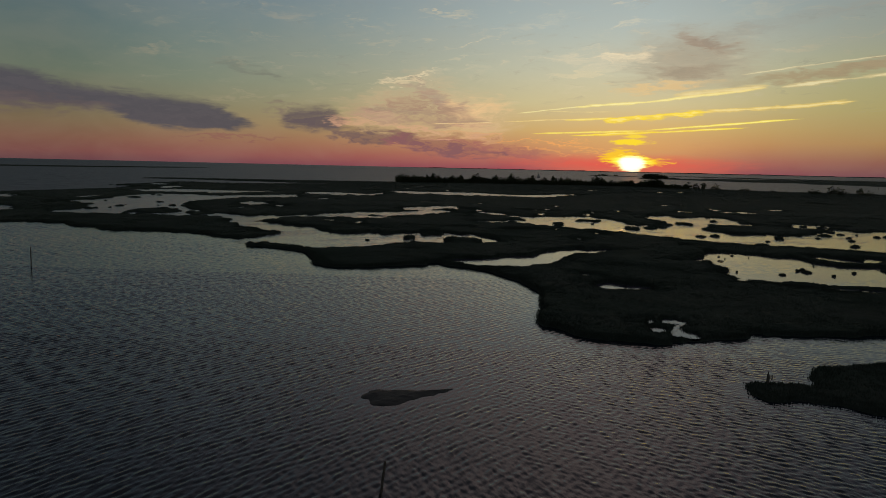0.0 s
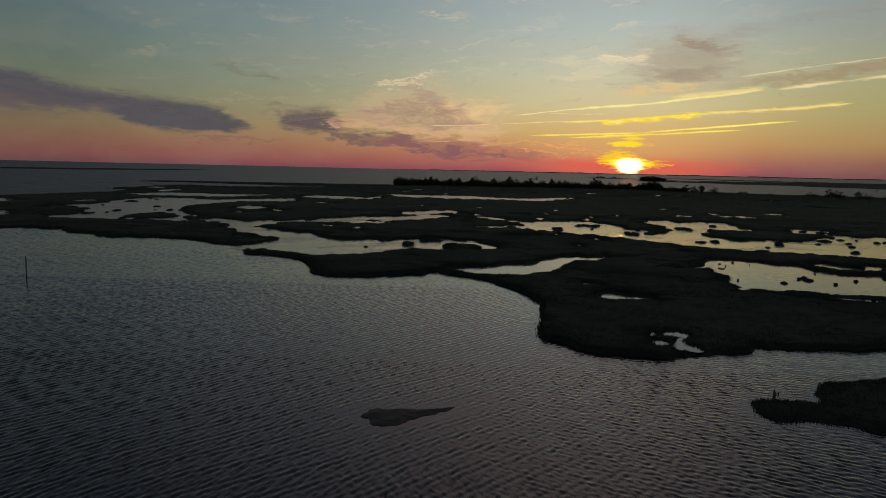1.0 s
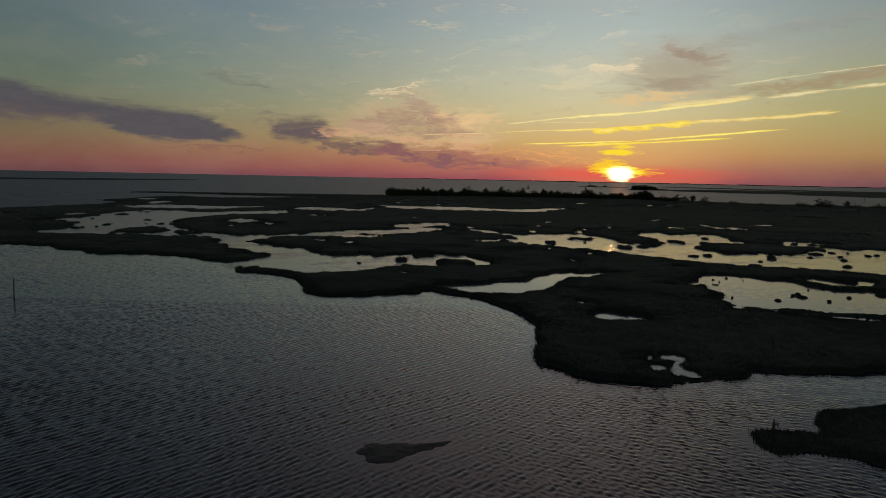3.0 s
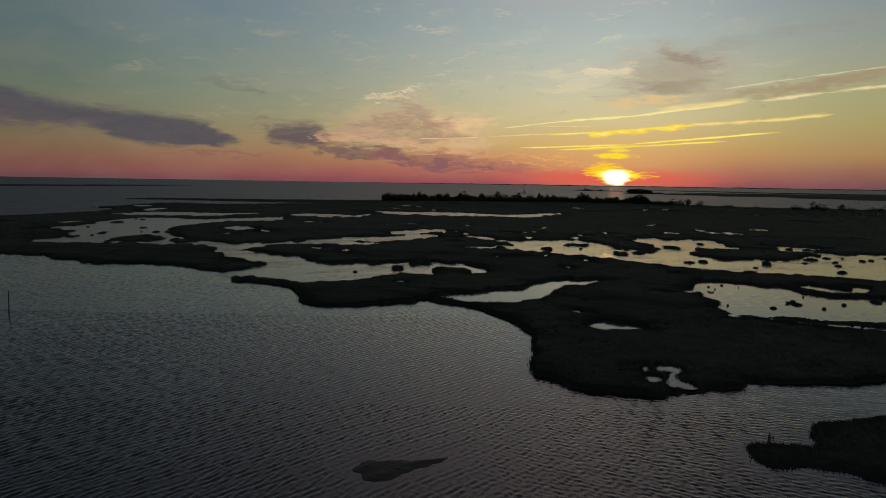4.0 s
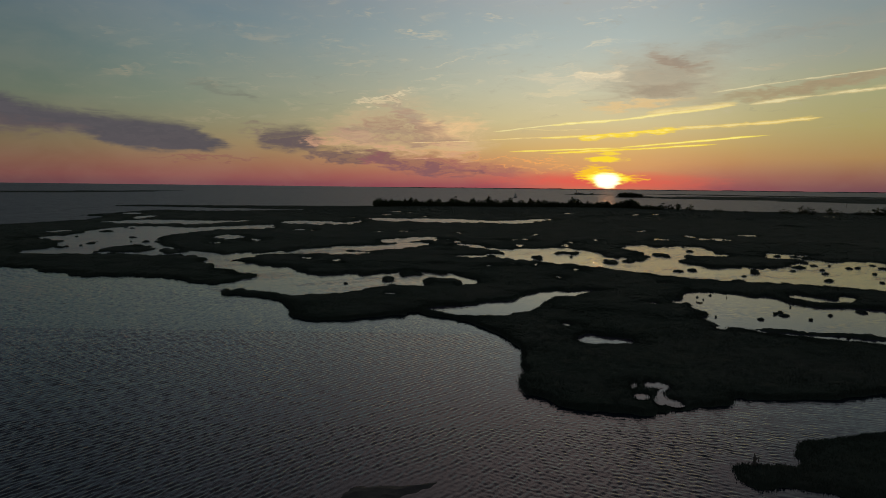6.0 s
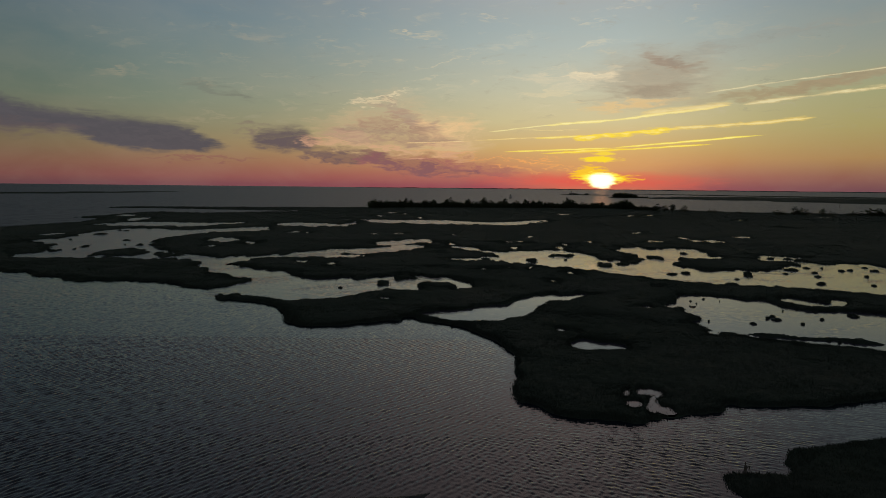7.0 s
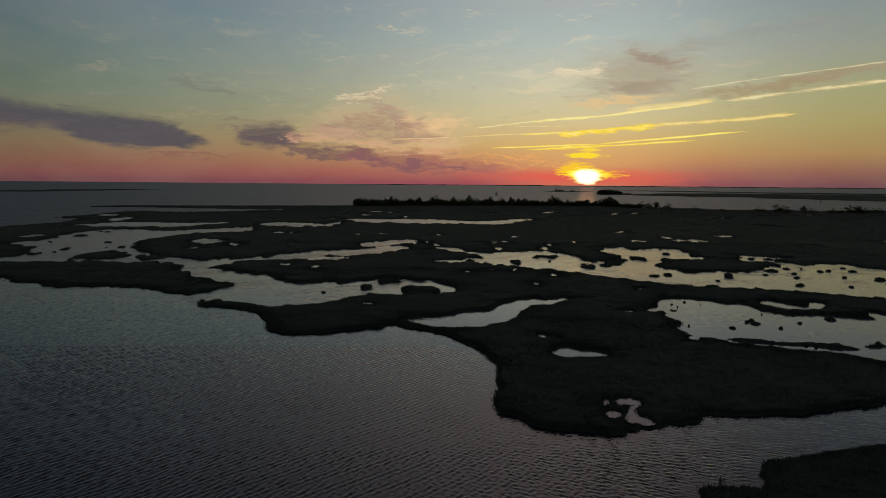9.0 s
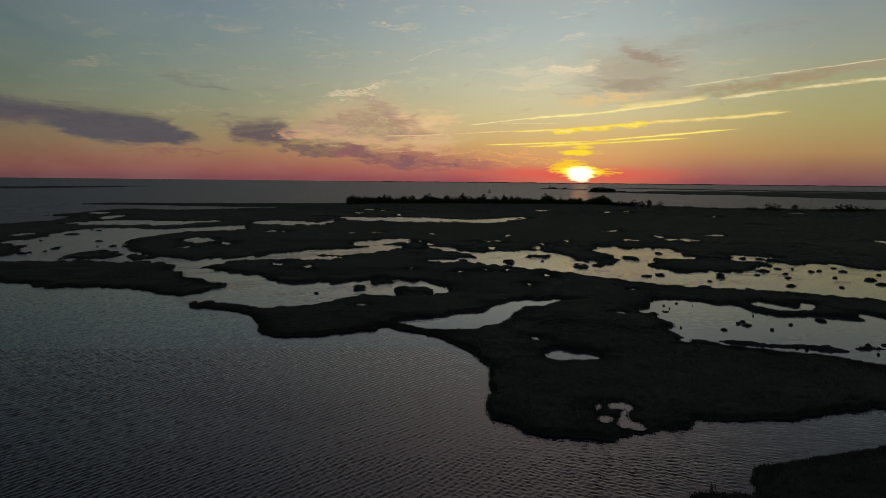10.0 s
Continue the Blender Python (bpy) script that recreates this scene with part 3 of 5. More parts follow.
PONDS = {
    "tidal_creek": [(-62, 166), (-55, 160), (-50, 161), (-45, 158), (-40, 155), (-33, 155), (-29, 156), (-26, 159), (-22, 164), (-20, 170), (-18, 173), (-5, 171), (-7, 183), (-4, 180),
                    (0, 177), (3, 172), (7, 175), (8, 190), (4, 193), (1, 199), (-8, 200), (-15, 204), (-25, 194), (-32, 196), (-44, 194), (-46, 197), (-50, 206), (-56, 210), (-65, 215),
                    (-72, 220), (-78, 228), (-83, 237), (-93, 250), (-95, 246), (-85, 221), (-78, 208), (-70, 200), (-61, 191), (-56, 189), (-58, 175)],
    "back_creek": [(-88, 241), (-75, 220), (-76, 229), (-72, 237), (-64, 245), (-49, 246), (-32, 247), (-32, 263), (-44, 264), (-38, 259), (-25, 268), (-14, 280), (-8, 295), (-13, 310),
                   (-26, 299), (-32, 288), (-47, 283), (-59, 273), (-67, 257), (-77, 253), (-85, 249)],
    "west_mere": [(-204, 299), (-200, 307), (-194, 319), (-192, 332), (-201, 355), (-200, 374), (-199, 387), (-190, 397), (-166, 390), (-149, 388), (-144, 402), (-133, 412), (-121, 424),
        (-109, 406), (-110, 381), (-126, 380), (-137, 366), (-142, 354), (-142, 337), (-145, 327), (-142, 310), (-138, 297), (-127, 280), (-114, 264), (-102, 255), (-93, 250),
        (-85, 243), (-80, 226), (-91, 235), (-102, 234), (-114, 235), (-124, 238), (-134, 237), (-143, 240), (-148, 235), (-160, 234)],
    "east_channel": [(2, 304), (11, 300), (21, 279), (33, 280), (42, 283), (53, 288), (62, 275), (61, 254), (64, 247), (70, 254), (75, 255), (81, 264), (80, 274), (77, 283), (79, 297),
        (85, 305), (92, 308), (95, 296), (109, 304), (115, 297), (117, 285), (114, 266), (117, 259), (125, 259), (136, 278), (141, 266), (157, 275), (137, 253), (140, 246),
        (148, 245), (162, 249), (163, 240), (162, 233), (171, 230), (186, 225), (130.1, 156.6), (125.0, 167.8), (117, 172), (112, 176), (100, 183), (85, 187), (71, 193),
        (61, 203), (49, 218), (40, 223), (31, 232), (22, 239), (11, 242), (0, 239)],
    "east_pool": [(53.9, 155.9), (58.5, 161.7), (60.9, 167.9), (66, 171), (70.2, 168.1), (75.3, 165.9), (80.7, 164.5), (81.8, 160.8), (81.8, 153.8), (84.6, 150.0), (90.8, 148.8),
        (99.2, 149.0), (101.3, 144.2), (103.6, 138.5), (107.9, 129.4), (83.7, 99.9), (80.2, 106.7), (77.5, 109.8), (74.6, 113.1), (70.5, 114.9), (67.3, 116.8), (63.0, 118.8),
        (59.0, 119.6), (57.3, 122.5), (55.6, 124.3), (52.2, 127.0), (52.1, 132.8), (52.0, 136.5), (56.5, 137.7), (54.2, 143.3), (55.3, 147.6), (58.3, 150.9), (51.7, 149.4)],
    "upper_pool": [(85.7, 164.6), (91.1, 167.1), (91.7, 164.0), (94.9, 161.9), (99.3, 157.6), (93.2, 151.7), (88.4, 154.2), (85.6, 158.4)],
    "upper_puddle": [(100.2, 168.1), (102.1, 165.1), (104.8, 163.6), (98.1, 155.9), (96.8, 159.4)],
    "side_pool": [(103.4, 151.7), (108.9, 153.1), (109.9, 148.6), (110.3, 142.0), (102.3, 131.6), (102.9, 139.0), (101.8, 143.1)],
    "front_pool": [(-6, 140.5), (-4.2, 137.2), (0.5, 134.2), (4, 132.6), (7, 131.6), (14, 134), (17, 139), (20, 142), (22, 147), (23, 153), (28, 158), (33, 161), (41, 169), (39, 171), (30, 168.5), (24, 166), (20, 164), (18, 158), (16, 155),
                   (8, 150), (5, 146), (0, 146), (-4, 144)],
    "meadow_pool": [(22.8, 117.5), (25.7, 119.5), (28.0, 118.7), (30.4, 116.8), (33.7, 115.7), (32.5, 110.3), (28.0, 110.2), (24.0, 110.2), (22.0, 111.3)],
    "north_mere": [(-72, 526), (-51, 521), (-23, 525), (5, 529), (22, 502), (45, 505), (60, 522), (76, 540), (91, 542), (68, 494), (54, 472), (45, 459), (33, 470), (21, 468), (4, 472),
        (-8, 470), (-20, 463), (-26, 488), (-42, 472), (-55, 484)],
    "north_pool": [(-121, 457), (-112, 471), (-105, 478), (-90, 467), (-76, 457), (-68, 470), (-70, 511), (-65, 434), (-82, 427), (-94, 431), (-109, 429)],
    "west_slough": [(-239, 426), (-231, 443), (-222, 462), (-199, 466), (-179, 456), (-162, 464), (-145, 473), (-152, 434), (-164, 417), (-181, 415), (-200, 418), (-217, 416)],
    "west_slit": [(-285, 551), (-283, 570), (-266, 554), (-263, 520)],
    "west_slit_low": [(-247, 493), (-247, 515), (-240, 524), (-227, 473), (-231, 466)],
    "mid_pool": [(-119, 317), (-117, 332), (-119, 341), (-109, 329), (-104, 327), (-104, 307), (-111, 307)],
    "mid_slit": [(-97, 307), (-96, 318), (-92, 308), (-91, 295)],
    "rush_pool": [(-35, 314), (-28, 326), (-8, 337), (-5, 317), (-19, 310), (-28, 296)],
    "far_west_pool": [(-190, 240), (-183, 239), (-181, 243), (-202, 268), (-215, 271)],
    "far_west_slit": [(-248, 314), (-246, 322), (-240, 329), (-268, 355), (-277, 350)],
    "inlet": [(-480, 722), (-420, 735), (-374, 716), (-312, 716), (-246, 701), (-211, 688), (-135, 684), (-196, 638), (-237, 603), (-284, 626), (-292, 609), (-292, 541), (-297, 514),
              (-346, 560)],
}
# lesser pools: centre, half length, half width, heading in degrees
FAR_POOLS = [(-30.5, 318.3, 7.0, 2.2, 96), (-25.4, 324.6, 6.2, 2.0, 95), (-18.4, 328.1, 6.3, 2.3, 93), (-11.9, 331.8, 7.5, 2.3, 92), (-1.0, 323.5, 5.9, 1.5, 90),
    (27.0, 325.8, 6.0, 1.5, 85), (32.5, 323.2, 4.7, 2.0, 84), (38.7, 326.6, 4.8, 1.3, 83), (59.6, 313.9, 6.0, 2.0, 79), (-82.8, 528.0, 10.3, 3.3, 99),
    (-59.5, 584.8, 12.2, 4.1, 96), (-54.9, 650.8, 11.5, 5.5, 95), (-40.4, 630.3, 13.8, 3.4, 94), (-21.6, 563.1, 12.9, 2.6, 92), (121.5, 660.0, 14.1, 6.2, 80),
    (-89.4, 378.2, 6.1, 2.7, 103), (-81.3, 379.0, 6.1, 1.5, 102), (184.0, 636.9, 13.6, 4.6, 74), (207.7, 652.2, 13.2, 3.7, 72)]
MARSH_POOLS = [(263.3, 571.7, 13.0, 2.4, 65), (252.8, 475.9, 9.9, 1.7, 62), (384.4, 649.1, 14.6, 7.0, 59), (120.8, 403.9, 9.0, 2.3, 73), (134.1, 360.9, 6.6, 2.1, 70),
    (173.4, 371.7, 6.5, 4.7, 65), (109.6, 335.4, 6.7, 3.5, 72), (134.4, 340.6, 7.3, 2.3, 69), (143.9, 341.4, 7.1, 3.4, 67), (247.5, 340.2, 9.8, 2.9, 54),
    (-42.2, 370.8, 5.8, 1.1, 97), (-26.7, 372.3, 5.8, 1.4, 94), (5.2, 367.6, 5.7, 1.4, 89), (46.7, 360.3, 5.6, 1.4, 83), (-211.7, 343.8, 6.7, 4.3, 122),
    (3.2, 309.7, 4.8, 1.7, 90), (73.7, 329.4, 5.0, 1.3, 78), (31.5, 291.4, 4.6, 2.3, 84), (52.4, 295.2, 5.4, 1.8, 80)]
MEADOW_POOLS = [(61.8, 182.0, 2.5, 1.6, 71), (-52.5, 234.1, 3.5, 1.8, 103), (-40.6, 228.6, 2.9, 1.2, 100), (-39.0, 222.9, 2.9, 0.9, 100), (13.3, 218.4, 2.8, 1.2, 87),
    (21.3, 221.5, 2.7, 1.4, 85), (30.2, 221.9, 2.9, 0.5, 82), (41.0, 210.4, 2.6, 1.3, 79), (32.2, 190.8, 2.3, 0.7, 81), (47.5, 150.9, 2.1, 1.1, 73),
    (-14.7, 159.0, 2.3, 1.3, 96), (23.2, 126.0, 1.4, 0.6, 80), (52.4, 124.6, 1.6, 1.4, 67), (-106.1, 286.6, 4.1, 1.4, 111),
    (-41.5, 251.4, 3.3, 1.2, 100), (-3.3, 224.5, 2.6, 0.9, 91), (60.4, 155.2, 2.1, 0.4, 69)]
REED_POOLS = [(25.2, 87.6, 1.1, 0.3, 74), (27.4, 87.9, 1.2, 0.5, 73), (28.7, 88.1, 1.4, 0.4, 72), (29.6, 87.0, 1.3, 0.3, 72), (28.0, 84.0, 1.9, 0.3, 72), (27.1, 81.7, 1.6, 0.6, 72),
    (28.4, 80.5, 1.1, 0.9, 71), (24.9, 83.0, 1.0, 0.7, 74)]
POOLS = FAR_POOLS + MARSH_POOLS + MEADOW_POOLS + REED_POOLS
ISLES = {
    "reed_island": [(83, 238), (95, 254), (101, 260), (104, 251), (118, 263), (124, 259), (124, 250), (129, 247), (136, 251), (136, 243), (127, 237), (115, 224), (107, 224), (99, 223),
        (89, 219), (90, 232)],
    "reed_wedge": [(-3, 297), (6, 288), (13, 277), (21, 267), (22, 261), (20, 256), (15, 258), (8, 256), (3, 250), (-2, 245)],
    "reed_bar": [(31, 245), (35, 251), (38, 249), (33, 241)],
    "reed_sliver": [(41, 262), (48, 266), (57, 265), (49, 258)],
    "reed_point": [(65, 242), (73, 251), (79, 263), (78, 253), (74, 244), (68, 234), (64, 234)],
    "rush_bar": [(55, 235), (61, 242), (62, 236), (56, 227)],
    "reed_shoal": [(81, 261), (88, 267), (90, 261), (84, 254)],
    "causeway": [(58.1, 125.9), (62.5, 124.3), (65.2, 123.1), (69.9, 121.4), (76.3, 120.8), (80.2, 122.4), (81.1, 121.7), (78.6, 120.2), (82.0, 117.4), (80.7, 116.4), (76.8, 119.0),
        (69.7, 119.9), (64.4, 121.5), (61.2, 122.7)],
    "rush_dyke": [(81.8, 119.0), (85.7, 119.9), (89.7, 119.1), (89.3, 118.5), (84.9, 118.8)],
    "creek_clump": [(-20, 184), (-19, 189), (-16, 186), (-16, 181), (-19, 181)],
    "creek_isle": [(-15, 196), (-13, 200), (-9, 198), (-8, 195), (-9, 193), (-14, 192)],
    "creek_bar": [(-8, 182), (-5, 187), (0, 186), (3, 181), (3, 176), (-3, 178)],
    "mere_bank": [(-138, 248), (-141, 259), (-140, 269), (-137, 274), (-127, 268), (-122, 264), (-120, 248), (-127, 245)],
    "mere_spit": [(-116, 253), (-117, 261), (-110, 259), (-103, 252), (-104, 244), (-109, 244)],
    "mere_lobe": [(-206, 300), (-194, 298), (-184, 291), (-170, 276), (-164, 261), (-164, 253), (-169, 246)],
    "mere_bar": [(-162, 281), (-161, 288), (-158, 288), (-155, 276)],
}
SHALLOW = {"east_channel": 12, "west_mere": 8, "north_mere": 12, "back_creek": 8, "tidal_creek": 3, "west_slough": 8, "east_pool": 3, "north_pool": 8}
land_outline = rounded(LAND_WEST + [(x, y + 0.7 * min(1, max(0, (110 - y) / 20))) for x, y in LAND_NEAR + LAND_EAST[:8]] + LAND_EAST[8:], 2)
pond_outlines = {k: rounded(v, 2) for k, v in PONDS.items()}
isle_outlines = {k: rounded(v, 2) for k, v in ISLES.items()}


def land_by(x, y):
    """Metres inside the marsh's edge (negative: open water), with the ragged edge that reeds have."""
    k = np.clip((y - 135) / 340, 0, 1)
    a, b, c = 0.45 + 2 * k, 0.8 + 1.6 * k, 0.25 + 1.4 * k
    wx = x + a * (value_noise(x, y, 5.5, 1) - 0.5) * 2 + b * (value_noise(x, y, 1.9, 2) - 0.5) + c * 2 * (value_noise(x, y, 3.3, 9) - 0.5)
    wy = y + 1.5 * a * (value_noise(x, y, 6.5, 3) - 0.5) * 2 + b * (value_noise(x, y, 2.1, 4) - 0.5) + c * 4 * (value_noise(x, y, 4.3, 10) - 0.5)
    # spits and notches a few steps wide
    wy = wy + (0.5 + 14 * k / (1 + k)) * (value_noise(x, y * 0.3, 2.4, 14) - 0.5) * 2 + (0.3 + 7 * k / (1 + k)) * (value_noise(x, y * 0.35, 1.1, 15) - 0.5) * 2
    sd = inside_by(wx, wy, land_outline)
    # rushes stand in patches in the wide shallow waters
    rush = np.clip(0.55 * value_noise(x, y, 9, 12) + 0.45 * value_noise(x, y, 3.4, 13) - 0.59, 0, 1)
    for name, outline in pond_outlines.items():
        d = inside_by(wx, wy, outline)
        sd = np.minimum(sd, -(d + 1.6 * k - SHALLOW.get(name, 0) * rush))
    for px, py, la, lb, head in POOLS:
        c, s = math.cos(radians(head)), math.sin(radians(head))
        box = (np.abs(wx - px) < la + 3) & (np.abs(wy - py) < la + 3)
        u, v = ((wx[box] - px) * c + (wy[box] - py) * s) / la, ((wy[box] - py) * c - (wx[box] - px) * s) / lb
        sd[box] = np.minimum(sd[box], (np.sqrt(u * u + v * v) - 1) * lb)
    for outline in isle_outlines.values():
        sd = np.maximum(sd, inside_by(wx, wy, outline))
    return sd


def cover_height(x, y, sd):
    """The top of the reed cover over the plan."""
    top = (0.30 + 0.35 * value_noise(x, y, 14, 5) + 0.22 * value_noise(x, y, 3.1, 6) + 0.28 * value_noise(x, y, 0.8, 7)) * (1 - 0.45 * np.clip((y - 120) / 200, 0, 1))
    return np.where(sd > 0, np.minimum(sd / 0.7, 1) * top, np.maximum(sd, -0.6))


LAND_GRIDS = []


def land_near(x, y):
    """land_by, read off the marsh's own grids where they reach."""
    out = np.full(x.shape, -12.0)
    for x0, y0, cell, sd in LAND_GRIDS:
        u, v = (x - x0) / cell, (y - y0) / cell
        ny, nx = sd.shape
        box = (u >= 0) & (v >= 0) & (u < nx - 1) & (v < ny - 1)
        i, j = u[box].astype(int), v[box].astype(int)
        f, g = u[box] - i, v[box] - j
        out[box] = (sd[j, i] * (1 - f) + sd[j, i + 1] * f) * (1 - g) + (sd[j + 1, i] * (1 - f) + sd[j + 1, i + 1] * f) * g
    return out


def marsh():
    verts, faces, base = [], [], 0
    # fine cells at the near shore, wider ones in the distance
    for x0, x1, y0, y1, cell in ((-165, 160, 66, 150, 0.5), (-240, 230, 150, 270, 0.8), (-360, 380, 270, 420, 1.5), (-480, 900, 420, 912, 2.2)):
        nx, ny = int(round((x1 - x0) / cell)), int(round((y1 - y0) / cell))
        gx, gy = np.meshgrid(x0 + cell * np.arange(nx + 1), y0 + cell * np.arange(ny + 1))
        jx = gx + cell * 0.5 * (value_noise(gx, gy, cell * 0.9, 8) - 0.5)
        sd = land_by(jx, gy)
        LAND_GRIDS.append((x0, y0, cell, sd))
        z = cover_height(jx, gy, sd)
        keep = np.maximum.reduce((sd[:-1, :-1], sd[1:, :-1], sd[:-1, 1:], sd[1:, 1:])) > 0
        idx = np.arange((nx + 1) * (ny + 1)).reshape(ny + 1, nx + 1)
        quads = np.stack((idx[:-1, :-1], idx[:-1, 1:], idx[1:, 1:], idx[1:, :-1]), -1)[keep]
        used = np.unique(quads)
        remap = np.full(idx.size, -1)
        remap[used] = np.arange(len(used)) + base
        verts.append(np.stack((jx.ravel(), gy.ravel(), z.ravel()), 1)[used])
        faces.append(remap[quads])
        base += len(used)
    v, f = np.concatenate(verts), np.concatenate(faces)
    me = bpy.data.meshes.new("marsh_ground")
    me.from_pydata(v.tolist(), [], f.tolist())
    me.materials.append(COVER)
    tagged(new("marsh_ground", me), "dark salt marsh of low rushes cut by creeks and pools", "marsh", kind="structure")


marsh()


BAR = rounded([(-9.4, 56.6), (-8.3, 57.8), (-6.4, 57.9), (-4, 58), (-1, 59), (-0.9, 58.2), (-3.2, 56.7), (-5.1, 55), (-6, 54), (-6.9, 53.5), (-8, 53.9), (-8.5, 55.1), (-9.2, 55.4)], 2)
ISLET = rounded([(27.4, 61.6), (28.1, 63.2), (29.3, 63.8), (30.6, 63.9), (31.6, 63.4), (32.7, 63.5), (33.6, 63.1), (34.5, 63.0), (35.2, 64.4), (36.6, 67.6), (37.5, 69.2), (39.2, 69.7), (43, 70.8), (47.6, 72.2),
                 (57, 74.8), (70, 78.5), (95, 85), (95, 60), (70, 48), (46, 53), (37, 55.9), (34.8, 57.4), (32.8, 58.4), (30.9, 58.9), (29.6, 58.1), (27.7, 58.8), (27.1, 60.2)], 1)


def wave_height(x, y):
    """Short wind waves: one train from the open bay, a second bent round the bar."""
    rng = np.random.default_rng(17)
    east = np.clip((x - 2) / 22 + 0.35 * (value_noise(x, y, 18, 21) - 0.5), 0, 1)
    near = np.clip((46 - y) / 14, 0, 1) * np.clip((x + 14) / 10, 0, 1)
    z = np.zeros_like(x)
    bent = [x + 0.7 * value_noise(x, y, 7 + 3 * k, 22 + k) for k in range(3)]
    for heading, spread, share, steep in ((66, 10, (1 - 0.8 * east) * (1 - 0.7 * near), 0.085), (-30, 15, 0.15 + 0.85 * east * (1 - 0.8 * near), 0.078), (-60, 13, 0.15 + 0.85 * near, 0.078)):
        for k in range(13):
            length = 0.42 * (0.98 / 0.42) ** rng.uniform(0, 1)
            h = radians(heading + rng.normal(0, spread))
            f = 2 * math.pi / length
            a = steep * length / (2 * math.pi) * rng.uniform(0.6, 1.2)
            ph = f * (-math.sin(h) * bent[k % 3] + math.cos(h) * y) + rng.uniform(0, 6.28)
            z += share * a * (np.sin(ph) + 0.2 * np.sin(2 * ph + 1.2))
    return z * (0.7 + 0.6 * value_noise(x, y, 26, 23))


def lee_of(x, y):
    """How sheltered the water lies: 1 against reeds and shoals, 0 in the open."""
    lee = np.maximum.reduce((land_near(x, y), inside_by(x, y, BAR) - 0.3, inside_by(x, y, ISLET)))
    shelter = np.clip(np.exp(np.minimum(lee, 0) / 2.2), 0, 1)
    # the arm of water between islet and marsh lies in the lee of both
    arm = np.sqrt(((x - 66) / 32) ** 2 + ((y - 77) / 11) ** 2)
    return np.maximum(shelter, 0.8 * np.clip(1.6 - arm, 0, 1))


def sheet_mesh(name, gx, gy, gz, shelter, label):
    idx = np.arange(gx.size).reshape(gx.shape)
    quads = np.stack((idx[:-1, :-1], idx[:-1, 1:], idx[1:, 1:], idx[1:, :-1]), -1).reshape(-1, 4)
    me = bpy.data.meshes.new(name)
    me.vertices.add(gx.size)
    me.vertices.foreach_set("co", np.stack((gx, gy, gz), -1).astype(np.float32).ravel())
    me.loops.add(quads.size)
    me.loops.foreach_set("vertex_index", quads.astype(np.int32).ravel())
    me.polygons.add(len(quads))
    me.polygons.foreach_set("loop_start", np.arange(0, quads.size, 4, dtype=np.int32))
    me.polygons.foreach_set("use_smooth", np.ones(len(quads), bool))
    me.update(calc_edges=True)
    me.attributes.new("shelter", "FLOAT", "POINT").data.foreach_set("value", shelter.ravel().astype(np.float32))
    me.materials.append(WATER)
    tagged(new(name, me), label, "water", kind="structure")


def water_sheets():
    """A sheet that reaches the horizon, and over it the waves of the bay, finest near the shoal."""
    far = [260, 340, 460, 640, 900, 1300, 1800, 2300, 2900, 3500, 4200, 4920]
    xs = np.array([-v for v in far[::-1]] + list(range(-210, 211, 15)) + far, float)
    ys = np.array([-v for v in far[::-1]] + list(range(-210, 211, 15)) + far, float)
    gx, gy = np.meshgrid(xs, ys)
    sheet_mesh("water", gx, gy, 11.0 * np.maximum(0, np.abs(gy) - 2300) / 2620 - 0.12, np.zeros(gx.shape), "wide lagoon water reaching the horizon")
    for x0, x1, y0, y1, step in ((-60, 54, 26, 72.1, 0.14), (-97, 76, 72, 118.2, 0.2), (-162, 22, 118, 205, 0.36)):
        gx, gy = np.meshgrid(np.arange(x0, x1, step), np.arange(y0, y1, step))
        shelter = lee_of(gx, gy)
        sheet_mesh("water_bay", gx, gy, wave_height(gx, gy) * (1 - 0.9 * shelter), shelter, "dark water of the bay with short wind waves")


water_sheets()


def pools():
    level = [0.01]

    def sheet(name, outline, grow, label):
        c = outline.mean(axis=0)
        bm = bmesh.new()
        away = outline - c
        size = np.linalg.norm(away, axis=1, keepdims=True)
        level[0] += 0.004
        ring = [bm.verts.new((p[0], p[1], level[0])) for p in outline + away / np.maximum(size, 1e-6) * grow]
        f = bm.faces.new(ring)
        bmesh.ops.triangulate(bm, faces=[f])
        bmesh.ops.recalc_face_normals(bm, faces=bm.faces)
        if sum(f.normal.z for f in bm.faces) < 0:
            bmesh.ops.reverse_faces(bm, faces=bm.faces)
        me = bpy.data.meshes.new(name)
        bm.to_mesh(me)
        bm.free()
        me.materials.append(POND)
        tagged(new(name, me), label, "pool", kind="structure")
    for name, outline in pond_outlines.items():
        if name not in ("inlet",):
            sheet(name, outline, 0.4 if outline[:, 1].mean() < 160 else 2.2, "calm brackish water shining with the evening sky")
    for px, py, la, lb, head in POOLS:
        c, s = math.cos(radians(head)), math.sin(radians(head))
        e = 0.4 if la < 3 else 2.0
        ring = [(px + (la + e) * math.cos(t) * c - (lb + e) * math.sin(t) * s, py + (la + e) * math.cos(t) * s + (lb + e) * math.sin(t) * c) for t in np.linspace(0, 2 * math.pi, 24, endpoint=False)]
        sheet("marsh_pool", np.array(ring), 0, "small still pool among the rushes")


pools()


